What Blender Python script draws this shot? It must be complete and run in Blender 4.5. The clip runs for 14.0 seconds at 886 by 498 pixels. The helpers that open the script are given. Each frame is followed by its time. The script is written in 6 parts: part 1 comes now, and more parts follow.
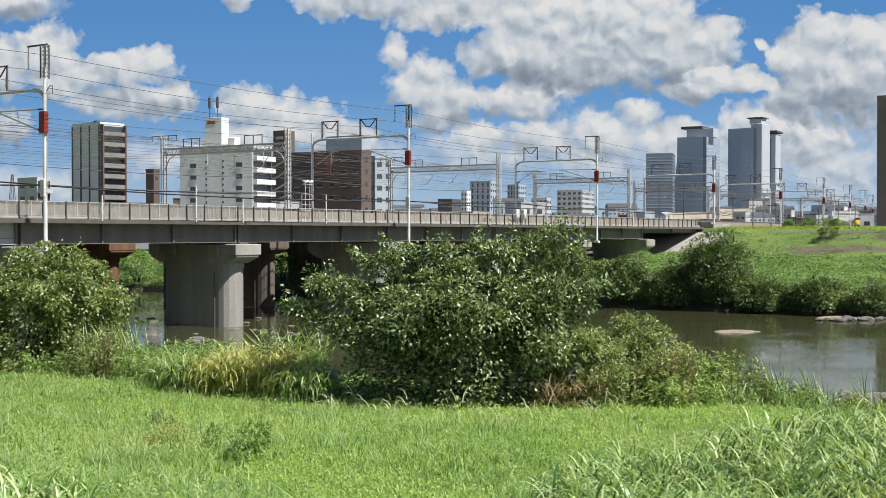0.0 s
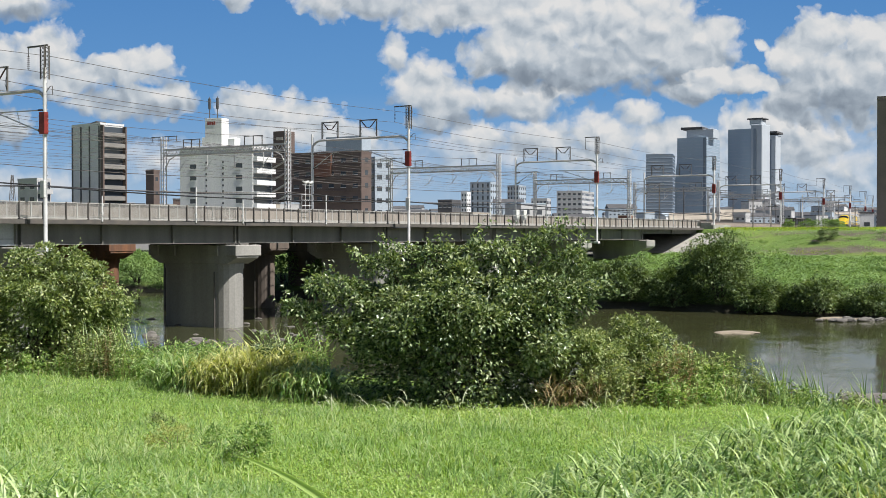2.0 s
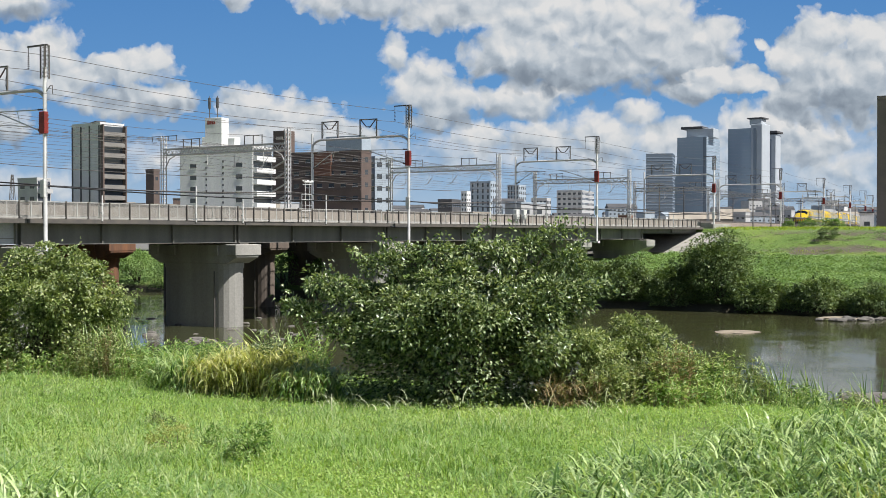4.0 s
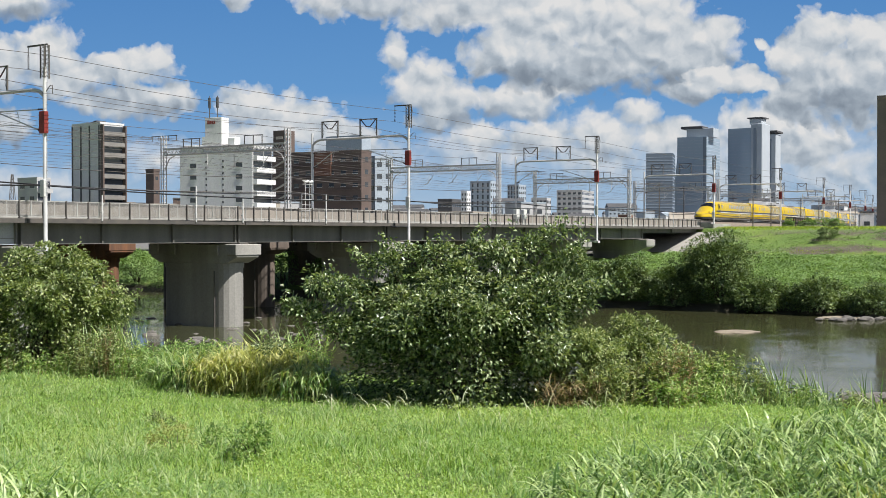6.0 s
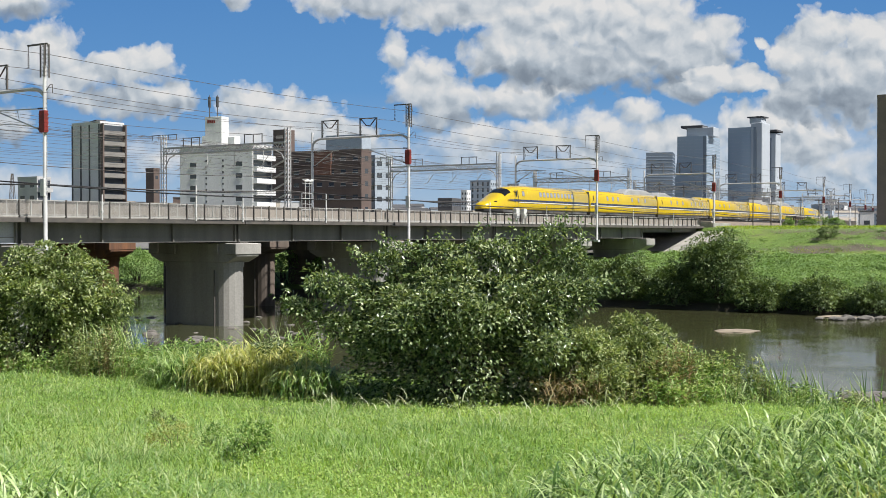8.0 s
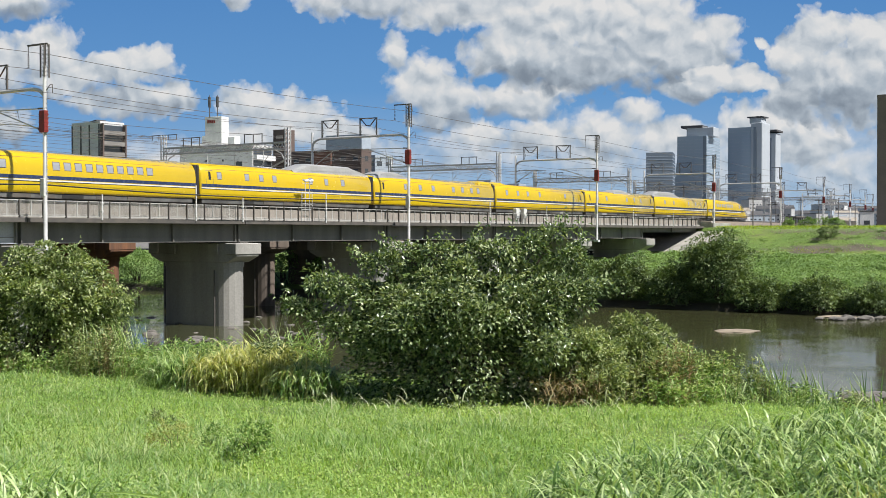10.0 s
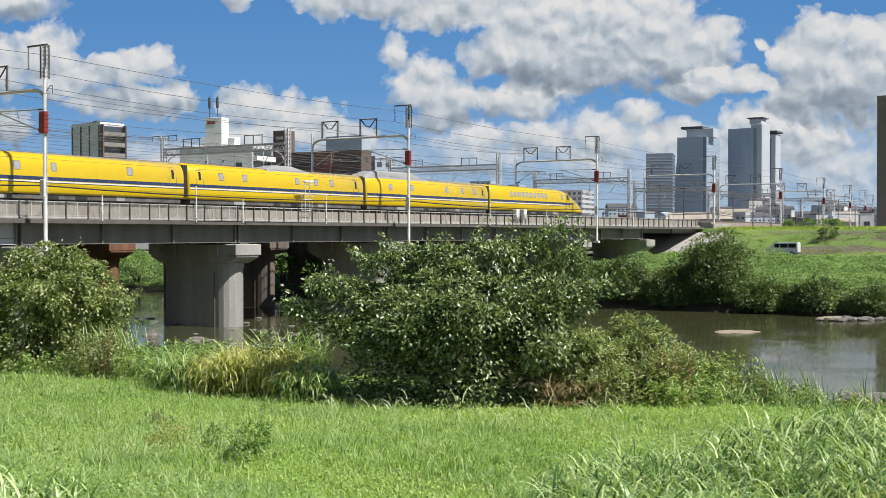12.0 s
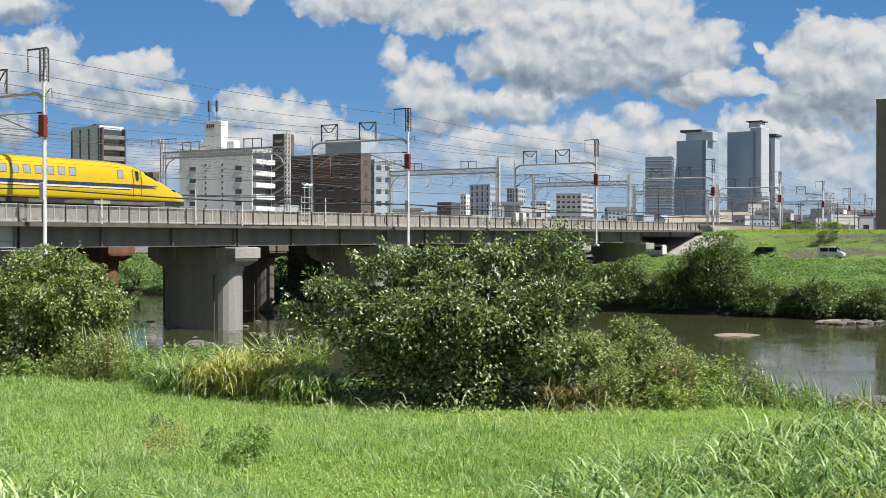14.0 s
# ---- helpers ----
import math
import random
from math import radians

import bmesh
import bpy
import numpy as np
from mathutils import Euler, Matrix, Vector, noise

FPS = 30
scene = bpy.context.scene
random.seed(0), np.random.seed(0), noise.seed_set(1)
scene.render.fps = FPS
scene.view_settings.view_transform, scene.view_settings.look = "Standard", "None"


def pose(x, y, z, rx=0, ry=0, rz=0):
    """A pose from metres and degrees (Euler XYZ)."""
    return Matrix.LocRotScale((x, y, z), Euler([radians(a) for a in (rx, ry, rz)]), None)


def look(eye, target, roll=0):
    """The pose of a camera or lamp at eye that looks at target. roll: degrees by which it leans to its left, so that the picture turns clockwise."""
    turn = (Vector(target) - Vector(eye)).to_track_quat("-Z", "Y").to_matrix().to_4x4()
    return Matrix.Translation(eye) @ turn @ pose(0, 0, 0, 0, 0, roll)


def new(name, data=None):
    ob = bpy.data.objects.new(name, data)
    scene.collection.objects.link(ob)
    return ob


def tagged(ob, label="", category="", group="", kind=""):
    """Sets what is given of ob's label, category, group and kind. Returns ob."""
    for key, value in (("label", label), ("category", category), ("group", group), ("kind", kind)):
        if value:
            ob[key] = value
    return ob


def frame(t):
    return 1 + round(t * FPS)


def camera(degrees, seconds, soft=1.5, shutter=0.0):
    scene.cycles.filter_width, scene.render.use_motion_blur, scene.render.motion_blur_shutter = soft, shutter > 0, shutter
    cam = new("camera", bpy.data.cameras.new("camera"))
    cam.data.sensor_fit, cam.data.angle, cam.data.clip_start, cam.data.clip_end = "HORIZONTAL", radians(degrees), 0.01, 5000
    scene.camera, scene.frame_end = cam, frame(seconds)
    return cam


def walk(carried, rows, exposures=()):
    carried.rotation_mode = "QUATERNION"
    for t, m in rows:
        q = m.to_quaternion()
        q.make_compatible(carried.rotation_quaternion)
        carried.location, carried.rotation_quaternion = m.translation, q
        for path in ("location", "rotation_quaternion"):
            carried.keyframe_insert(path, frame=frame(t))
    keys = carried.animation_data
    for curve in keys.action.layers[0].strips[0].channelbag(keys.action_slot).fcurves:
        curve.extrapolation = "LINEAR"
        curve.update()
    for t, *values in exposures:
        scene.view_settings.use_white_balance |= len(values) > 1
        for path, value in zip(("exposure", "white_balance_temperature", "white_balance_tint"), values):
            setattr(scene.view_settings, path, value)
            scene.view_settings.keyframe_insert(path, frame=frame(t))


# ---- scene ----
cam = camera(41.13, 14.0, soft=0.7)

# the tripod-like hand-held view: the eye stays, the tilt drifts by fractions of a degree
EYE = (0.0, 0.0, 8.0)


def tilt(down, turn=0.0):
    return pose(*EYE, 90 - down, 0, turn)


walk(cam, [(0, tilt(.754)), (0.5, tilt(.754)), (1, tilt(.718)), (2, tilt(.718)), (2.5, tilt(.754)), (3, tilt(.754)),
           (4.3, tilt(.735)), (5.5, tilt(.718)), (6, tilt(.754)), (6.5, tilt(.79)), (8, tilt(.795)), (10.5, tilt(.795)),
           (11, tilt(.752)), (12.5, tilt(.745)), (13, tilt(.69)), (13.5, tilt(.632)), (14, tilt(.59, -.03))])

# ---- world, sun, exposure ----
SUN_AZ, SUN_EL = radians(121), radians(54)  # clockwise from the view's +y, above the horizon
world = bpy.data.worlds.new("World")
scene.world = world
world.use_nodes = True
wn = world.node_tree.nodes
sky = wn.new("ShaderNodeTexSky")
sky.sky_type, sky.sun_disc = "NISHITA", False
sky.sun_elevation, sky.sun_rotation = SUN_EL, SUN_AZ
sky.air_density, sky.dust_density = 1.0, 1.0
wn["Background"].inputs["Strength"].default_value = 0.052
world.node_tree.links.new(sky.outputs[0], wn["Background"].inputs["Color"])
sun_dir = Vector((math.sin(SUN_AZ) * math.cos(SUN_EL), math.cos(SUN_AZ) * math.cos(SUN_EL), math.sin(SUN_EL)))
sun = new("sun", bpy.data.lights.new("sun", "SUN"))
sun.data.energy, sun.data.angle, sun.data.color = 5.0, radians(0.53), (1, .965, .91)
sun.matrix_world = look(sun_dir * 100, (0, 0, 0))
scene.view_settings.exposure = 0.5


# ---- materials ----
def material(name):
    m = bpy.data.materials.new(name)
    m.use_nodes = True
    nt = m.node_tree
    return m, nt, nt.nodes["Principled BSDF"]


def node(nt, kind, **values):
    n = nt.nodes.new(kind)
    for k, v in values.items():
        n.inputs[k.replace("_", " ")].default_value = v
    return n


def ramp(nt, fac, stops):
    r = nt.nodes.new("ShaderNodeValToRGB")
    e = r.color_ramp.elements
    while len(e) < len(stops):
        e.new(.5)
    for i, (p, c) in enumerate(stops):
        e[i].position, e[i].color = p, (*c, 1)
    nt.links.new(fac, r.inputs[0])
    return r.outputs[0]


def mixed(nt, fac, a, b, blend="MIX"):
    n = nt.nodes.new("ShaderNodeMix")
    n.data_type, n.blend_type = "RGBA", blend
    for sock, v in ((n.inputs[0], fac), (n.inputs[6], a), (n.inputs[7], b)):
        if isinstance(v, bpy.types.NodeSocket):
            nt.links.new(v, sock)
        else:
            sock.default_value = v if isinstance(v, float) else (*v, 1)
    return n.outputs[2]


def surface(name, c1, c2, rough=.7, big=.4, fine=9.0, bump=.15, metal=0.0, streak=False, random_by=None, spread=.12, coat=0.0, grime=.35):
    """A worn surface: two colours mixed at a large and a fine scale, with relief; streak draws rain marks down it."""
    m, nt, bs = material(name)
    tc = nt.nodes.new("ShaderNodeTexCoord")
    vec = tc.outputs["Object"]
    if streak:
        mp = nt.nodes.new("ShaderNodeMapping")
        mp.inputs["Scale"].default_value = (1.6, 1.6, .16)
        nt.links.new(vec, mp.inputs[0])
        vec = mp.outputs[0]
    a, b = node(nt, "ShaderNodeTexNoise", Scale=big, Detail=5.0), node(nt, "ShaderNodeTexNoise", Scale=fine, Detail=6.0)
    nt.links.new(vec, a.inputs["Vector"])
    nt.links.new(tc.outputs["Object"], b.inputs["Vector"])
    col = mixed(nt, ramp(nt, a.outputs[0], [(.35, (0, 0, 0)), (.65, (1, 1, 1))]), c1, c2)
    col = mixed(nt, grime, col, ramp(nt, b.outputs[0], [(.3, (.45,) * 3), (.7, (1.0,) * 3)]), "MULTIPLY")
    if random_by:
        src = nt.nodes.new("ShaderNodeObjectInfo" if random_by == "object" else "ShaderNodeNewGeometry")
        out = src.outputs["Random" if random_by == "object" else "Random Per Island"]
        col = mixed(nt, 1.0, col, ramp(nt, out, [(0, (1 - spread,) * 3), (1, (1 + spread,) * 3)]), "MULTIPLY")
    nt.links.new(col, bs.inputs["Base Color"])
    nt.links.new(ramp(nt, b.outputs[0], [(.2, (max(rough - .12, .02),) * 3), (.8, (min(rough + .12, 1),) * 3)]), bs.inputs["Roughness"])
    bs.inputs["Metallic"].default_value = metal
    bs.inputs["Coat Weight"].default_value = coat
    if bump:
        bp = node(nt, "ShaderNodeBump", Strength=bump, Distance=.05)
        nt.links.new(b.outputs[0], bp.inputs["Height"])
        nt.links.new(bp.outputs[0], bs.inputs["Normal"])
    return m


def leafy(name, dark, mid, light, rough=.45, through_light=.3, patch=.5, single=.5, gloss=.5):
    """Foliage: each leaf its own shade, patches of yellower growth, light passing through the blade."""
    m, nt, bs = material(name)
    geo, tc = nt.nodes.new("ShaderNodeNewGeometry"), nt.nodes.new("ShaderNodeTexCoord")
    ns = node(nt, "ShaderNodeTexNoise", Scale=patch, Detail=4.0)
    nt.links.new(tc.outputs["Object"], ns.inputs["Vector"])
    add = nt.nodes.new("ShaderNodeMath")
    add.operation = "ADD"
    sub = nt.nodes.new("ShaderNodeMath")
    sub.operation, sub.inputs[1].default_value = "MULTIPLY", single
    nt.links.new(geo.outputs["Random Per Island"], sub.inputs[0])
    nt.links.new(sub.outputs[0], add.inputs[0])
    sc = nt.nodes.new("ShaderNodeMath")
    sc.operation, sc.inputs[1].default_value = "MULTIPLY", 1 - single
    nt.links.new(ns.outputs[0], sc.inputs[0])
    nt.links.new(sc.outputs[0], add.inputs[1])
    col = ramp(nt, add.outputs[0], [(.28, dark), (.5, mid), (.72, light)])
    nt.links.new(col, bs.inputs["Base Color"])
    bs.inputs["Roughness"].default_value = rough
    bs.inputs["Specular IOR Level"].default_value = gloss
    tr = nt.nodes.new("ShaderNodeBsdfTranslucent")
    nt.links.new(mixed(nt, 1.0, col, (1.5, 1.5, .6), "MULTIPLY"), tr.inputs[0])
    mx = nt.nodes.new("ShaderNodeMixShader")
    mx.inputs[0].default_value = through_light
    nt.links.new(bs.outputs[0], mx.inputs[1])
    nt.links.new(tr.outputs[0], mx.inputs[2])
    nt.links.new(mx.outputs[0], nt.nodes["Material Output"].inputs[0])
    return m


def glassy(name, colour, rough=.08, metal=.0, spec=.6):
    m, nt, bs = material(name)
    bs.inputs["Base Color"].default_value = (*colour, 1)
    bs.inputs["Roughness"].default_value = rough
    bs.inputs["Metallic"].default_value = metal
    bs.inputs["Specular IOR Level"].default_value = spec
    tc, ns = nt.nodes.new("ShaderNodeTexCoord"), node(nt, "ShaderNodeTexNoise", Scale=.7, Detail=2.0)
    nt.links.new(tc.outputs["Object"], ns.inputs["Vector"])
    bp = node(nt, "ShaderNodeBump", Strength=.06, Distance=.05)
    nt.links.new(ns.outputs[0], bp.inputs["Height"])
    nt.links.new(bp.outputs[0], bs.inputs["Normal"])
    return m


M_CONC = surface("pier_concrete", (.40, .385, .355), (.29, .28, .26), .85, .35, 6, .25, streak=True)
M_CONC_LIGHT = surface("light_concrete", (.42, .40, .37), (.30, .285, .26), .85, .4, 5, .2, streak=True)
M_GIRDER = surface("girder_grey_paint", (.20, .195, .178), (.135, .132, .12), .6, .5, 7, .1, streak=True)
M_GIRDER_PALE = surface("pale_girder_paint", (.42, .45, .47), (.34, .365, .38), .6, .5, 7, .05, streak=True)
M_RUST = surface("rusty_steel", (.24, .11, .055), (.13, .07, .045), .85, .8, 9, .3, streak=True)
M_GALV = surface("galvanised_steel", (.62, .62, .61), (.50, .50, .50), .45, .8, 20, .05)
M_DARKSTEEL = surface("dark_weathered_steel", (.13, .115, .10), (.085, .08, .075), .65, 1.0, 12, .1)
M_FENCE = surface("pale_fence_steel", (.50, .50, .48), (.38, .37, .35), .6, 1.2, 15, .05)
M_PANEL = surface("noise_barrier_panel", (.34, .305, .265), (.25, .225, .20), .8, .6, 8, .1, streak=True)
M_BALLAST = surface("ballast", (.26, .21, .165), (.17, .14, .115), .95, 1.5, 18, .8)
M_RED = surface("red_paint", (.30, .035, .028), (.18, .03, .025), .5, 2, 20, .05)
M_WHITE = surface("white_enamel", (.78, .78, .76), (.62, .62, .6), .5, 2, 20, .03)
M_BLACK = surface("black_rubber_and_grease", (.03, .03, .032), (.018, .018, .02), .6, 2, 20, .1)
M_INSUL = surface("brown_porcelain", (.10, .06, .05), (.07, .05, .04), .25, 2, 20, .0)
M_YELLOW = surface("yellow_train_paint", (.60, .415, .010), (.57, .395, .010), .2, .3, 2, .0, coat=.5, grime=.06)
M_BLUE = surface("dark_blue_stripe", (.028, .045, .115), (.022, .038, .10), .25, .5, 3, .0, coat=.4)
M_STRIPEW = surface("white_stripe", (.75, .74, .68), (.68, .67, .62), .3, .5, 3, .0)
M_SKIRT = surface("grey_underfloor_skirt", (.15, .15, .148), (.07, .07, .07), .6, .9, 6, .1)
M_ROOFGREY = surface("pale_grey_roof_paint", (.36, .36, .355), (.30, .30, .295), .5, .5, 5, .05)
M_TRAINGLASS = glassy("train_window_glass", (.30, .31, .33), .12, 0, .8)
M_DARKGLASS = glassy("dark_glass", (.02, .022, .026), .05, 0, .8)
M_SOIL = surface("river_bank_soil", (.13, .10, .065), (.07, .065, .035), .95, .25, 3, .6)


def ground_material():
    """Earth with a green cover of low weeds, bare gravel where it thins out."""
    m, nt, bs = material("ground_cover")
    tc = nt.nodes.new("ShaderNodeTexCoord")
    a = node(nt, "ShaderNodeTexNoise", Scale=.12, Detail=6.0)
    b = node(nt, "ShaderNodeTexNoise", Scale=2.5, Detail=8.0)
    for x in (a, b):
        nt.links.new(tc.outputs["Object"], x.inputs["Vector"])
    col = mixed(nt, ramp(nt, a.outputs[0], [(.38, (0, 0, 0)), (.55, (1, 1, 1))]), (.16, .235, .04), (.11, .185, .035))
    col = mixed(nt, ramp(nt, b.outputs[0], [(.25, (.8,) * 3), (.5, (0, 0, 0))]), col, (.10, .085, .05))
    sep = nt.nodes.new("ShaderNodeSeparateXYZ")
    nt.links.new(tc.outputs["Object"], sep.inputs[0])
    col = mixed(nt, ramp(nt, sep.outputs[2], [(.6, (1, 1, 1)), (1.0, (0, 0, 0))]), col, (.055, .048, .03))
    # bare gravel shows in broad patches on the levee's slope, and the town lies on grey paving
    mpv = nt.nodes.new("ShaderNodeMapping")
    mpv.inputs["Scale"].default_value = (.22, .09, .2)
    nt.links.new(tc.outputs["Object"], mpv.inputs[0])
    gr = node(nt, "ShaderNodeTexNoise", Scale=1.0, Detail=5.0)
    nt.links.new(mpv.outputs[0], gr.inputs["Vector"])
    slope = nt.nodes.new("ShaderNodeMapRange")
    slope.inputs["From Min"].default_value, slope.inputs["From Max"].default_value = 176.0, 178.0
    nt.links.new(sep.outputs[0], slope.inputs["Value"])
    crown = nt.nodes.new("ShaderNodeMapRange")
    crown.inputs["From Min"].default_value, crown.inputs["From Max"].default_value = 187.5, 185.5
    nt.links.new(sep.outputs[0], crown.inputs["Value"])
    both = nt.nodes.new("ShaderNodeMath")
    both.operation = "MULTIPLY"
    nt.links.new(slope.outputs[0], both.inputs[0])
    nt.links.new(crown.outputs[0], both.inputs[1])
    bare = nt.nodes.new("ShaderNodeMath")
    bare.operation = "MULTIPLY"
    nt.links.new(both.outputs[0], bare.inputs[0])
    nt.links.new(ramp(nt, gr.outputs[0], [(.46, (1, 1, 1)), (.54, (0, 0, 0))]), bare.inputs[1])
    col = mixed(nt, bare.outputs[0], col, (.12, .10, .078))
    town = nt.nodes.new("ShaderNodeMapRange")
    town.inputs["From Min"].default_value, town.inputs["From Max"].default_value = 214.0, 220.0
    nt.links.new(sep.outputs[0], town.inputs["Value"])
    col = mixed(nt, town.outputs[0], col, (.17, .165, .16))
    for lo, hi, axis in ((81.0, 84.0, 1),):
        across = nt.nodes.new("ShaderNodeMapRange")
        across.inputs["From Min"].default_value, across.inputs["From Max"].default_value = lo, hi
        nt.links.new(sep.outputs[axis], across.inputs["Value"])
        inland = nt.nodes.new("ShaderNodeMath")
        inland.operation = "MULTIPLY"
        nt.links.new(across.outputs[0], inland.inputs[0])
        nt.links.new(slope.outputs[0], inland.inputs[1])
        col = mixed(nt, inland.outputs[0], col, (.17, .165, .16))
    nt.links.new(col, bs.inputs["Base Color"])
    bs.inputs["Roughness"].default_value = .95
    bp = node(nt, "ShaderNodeBump", Strength=.8, Distance=.15)
    nt.links.new(b.outputs[0], bp.inputs["Height"])
    nt.links.new(bp.outputs[0], bs.inputs["Normal"])
    return m


def water_material():
    m, nt, bs = material("river_water")
    tc = nt.nodes.new("ShaderNodeTexCoord")
    mp = nt.nodes.new("ShaderNodeMapping")
    mp.inputs["Rotation"].default_value = (0, 0, radians(-58))
    mp.inputs["Scale"].default_value = (.55, .16, 1)
    nt.links.new(tc.outputs["Object"], mp.inputs[0])
    big = node(nt, "ShaderNodeTexNoise", Scale=.22, Detail=3.0)
    rip = node(nt, "ShaderNodeTexNoise", Scale=3.2, Detail=6.0, Roughness=.62)
    nt.links.new(mp.outputs[0], rip.inputs["Vector"])
    nt.links.new(tc.outputs["Object"], big.inputs["Vector"])
    bs.inputs["Base Color"].default_value = (.055, .058, .026, 1)
    bs.inputs["Roughness"].default_value = .06
    bs.inputs["IOR"].default_value = 1.33
    amount = ramp(nt, big.outputs[0], [(.42, (.03,) * 3), (.60, (.24,) * 3)])
    bp = node(nt, "ShaderNodeBump", Distance=.10)
    nt.links.new(amount, bp.inputs["Strength"])
    nt.links.new(rip.outputs[0], bp.inputs["Height"])
    nt.links.new(bp.outputs[0], bs.inputs["Normal"])
    return m


M_GROUND = ground_material()
M_WATER = water_material()
M_BUSH = leafy("broad_leaf_green", (.045, .075, .034), (.17, .24, .10), (.43, .49, .29), .26, .24, .6, .6, .7)
M_BUSH2 = leafy("fine_leaf_green", (.09, .13, .045), (.23, .30, .11), (.46, .50, .27), .36, .28, .5, .55, .5)
M_BANK = leafy("bank_weed_green", (.09, .155, .05), (.19, .30, .10), (.32, .43, .18), .5, .26, .16, .3)
M_BANKDARK = leafy("bank_bush_green", (.05, .085, .032), (.13, .195, .07), (.28, .35, .15), .45, .22, .3, .4)
M_LEVEE = leafy("levee_turf", (.16, .24, .025), (.27, .37, .035), (.40, .45, .06), .6, .35, .1, .3)
M_LAWN = leafy("meadow_grass", (.17, .29, .07), (.30, .44, .12), (.47, .55, .22), .5, .42, .28, .35)
M_LAWN2 = leafy("meadow_tussock", (.13, .24, .07), (.26, .39, .13), (.48, .55, .30), .42, .4, .4, .5)
M_REED = leafy("tall_silver_grass", (.07, .14, .03), (.21, .33, .08), (.50, .60, .30), .36, .28, .6, .7, .5)
M_REEDY = leafy("yellowing_reed", (.22, .25, .07), (.44, .46, .16), (.72, .69, .38), .42, .35, .8)
M_PLUME = leafy("pale_seed_head", (.50, .52, .34), (.62, .64, .46), (.74, .75, .6), .6, .3, 1.0)
M_DRY = leafy("dry_stalk", (.18, .13, .06), (.30, .22, .11), (.44, .34, .2), .7, .2, 1.0)
M_NEARBLADE = leafy("near_grass_blade", (.40, .54, .14), (.50, .64, .22), (.60, .70, .32), .4, .45, 2.0)
M_BARK = surface("bark", (.13, .10, .07), (.07, .055, .04), .9, 3, 20, .5)


# ---- mesh helpers ----
BRIDGE_TURN = 57.9  # the bridge's line, degrees from +x; local x runs along it, local y across it away from the eye
BR = pose(0, 0, 0, 0, 0, BRIDGE_TURN)


def thing(name, label, category, group="", kind="", m=None):
    ob = tagged(new(name), label, category, group, kind)
    if m is not None:
        ob.matrix_world = m
    return ob


def link(name, bm, mat, parent=None, label="", smooth=False, m=None):
    me = bpy.data.meshes.new(name)
    bm.to_mesh(me)
    bm.free()
    me.materials.append(mat)
    if smooth:
        for p in me.polygons:
            p.use_smooth = True
    ob = new(name, me)
    if m is not None:
        ob.matrix_basis = m
    if parent:
        ob.parent = parent
    return tagged(ob, label)


def part(name, bm, mat, parent, label="", smooth=False, m=None):
    return link(name, bm, mat, parent, label, smooth, m)


def share(name, ob, parent, m):
    """Another object on the same mesh."""
    o = new(name, ob.data)
    o.parent = parent
    o.matrix_basis = m
    return o


def box(bm, x0, x1, y0, y1, z0, z1, bevel=0.0, m=None):
    vs = [bm.verts.new((x, y, z)) for z in (z0, z1) for x, y in ((x0, y0), (x1, y0), (x1, y1), (x0, y1))]
    fs = [bm.faces.new([vs[i] for i in q]) for q in ((3, 2, 1, 0), (4, 5, 6, 7), (0, 1, 5, 4), (1, 2, 6, 5), (2, 3, 7, 6), (3, 0, 4, 7))]
    if bevel:
        es = {e for fc in fs for e in fc.edges}
        out = bmesh.ops.bevel(bm, geom=list(es), offset=bevel, segments=1, affect="EDGES")
        vs = list({v for fc in out["faces"] for v in fc.verts} | {v for v in vs if v.is_valid})
    if m is not None:
        bmesh.ops.transform(bm, matrix=m, verts=[v for v in vs if v.is_valid])
    return bm


def boxed(*a, **k):
    return box(bmesh.new(), *a, **k)


def tube(bm, pts, r, sides=8, r_end=None, cap=True):
    """A tube along points, tapering from r to r_end."""
    pts = [Vector(p) for p in pts]
    r_end = r if r_end is None else r_end
    rings = []
    for i, p in enumerate(pts):
        d = (pts[min(i + 1, len(pts) - 1)] - pts[max(i - 1, 0)]).normalized()
        a = d.cross(Vector((0, 0, 1)) if abs(d.z) < .9 else Vector((1, 0, 0))).normalized()
        b = d.cross(a)
        rr = r + (r_end - r) * i / max(len(pts) - 1, 1)
        rings.append([bm.verts.new(p + (a * math.cos(2 * math.pi * k / sides) + b * math.sin(2 * math.pi * k / sides)) * rr) for k in range(sides)])
    for r0, r1 in zip(rings, rings[1:]):
        for k in range(sides):
            bm.faces.new((r0[k], r0[(k + 1) % sides], r1[(k + 1) % sides], r1[k]))
    if cap:
        bm.faces.new(rings[0][::-1])
        bm.faces.new(rings[-1])
    return bm


def tubed(*a, **k):
    return tube(bmesh.new(), *a, **k)


def prism(bm, outline, a0, a1, axis="x"):
    """An outline of (u, v) pairs drawn out along an axis from a0 to a1."""
    put = {"x": lambda a, p, q: (a, p, q), "y": lambda a, p, q: (p, a, q), "z": lambda a, p, q: (p, q, a)}[axis]
    r0 = [bm.verts.new(put(a0, *o)) for o in outline]
    r1 = [bm.verts.new(put(a1, *o)) for o in outline]
    n = len(outline)
    for k in range(n):
        bm.faces.new((r0[k], r0[(k + 1) % n], r1[(k + 1) % n], r1[k]))
    bm.faces.new(r0[::-1])
    bm.faces.new(r1)
    bmesh.ops.recalc_face_normals(bm, faces=bm.faces[:])
    return bm


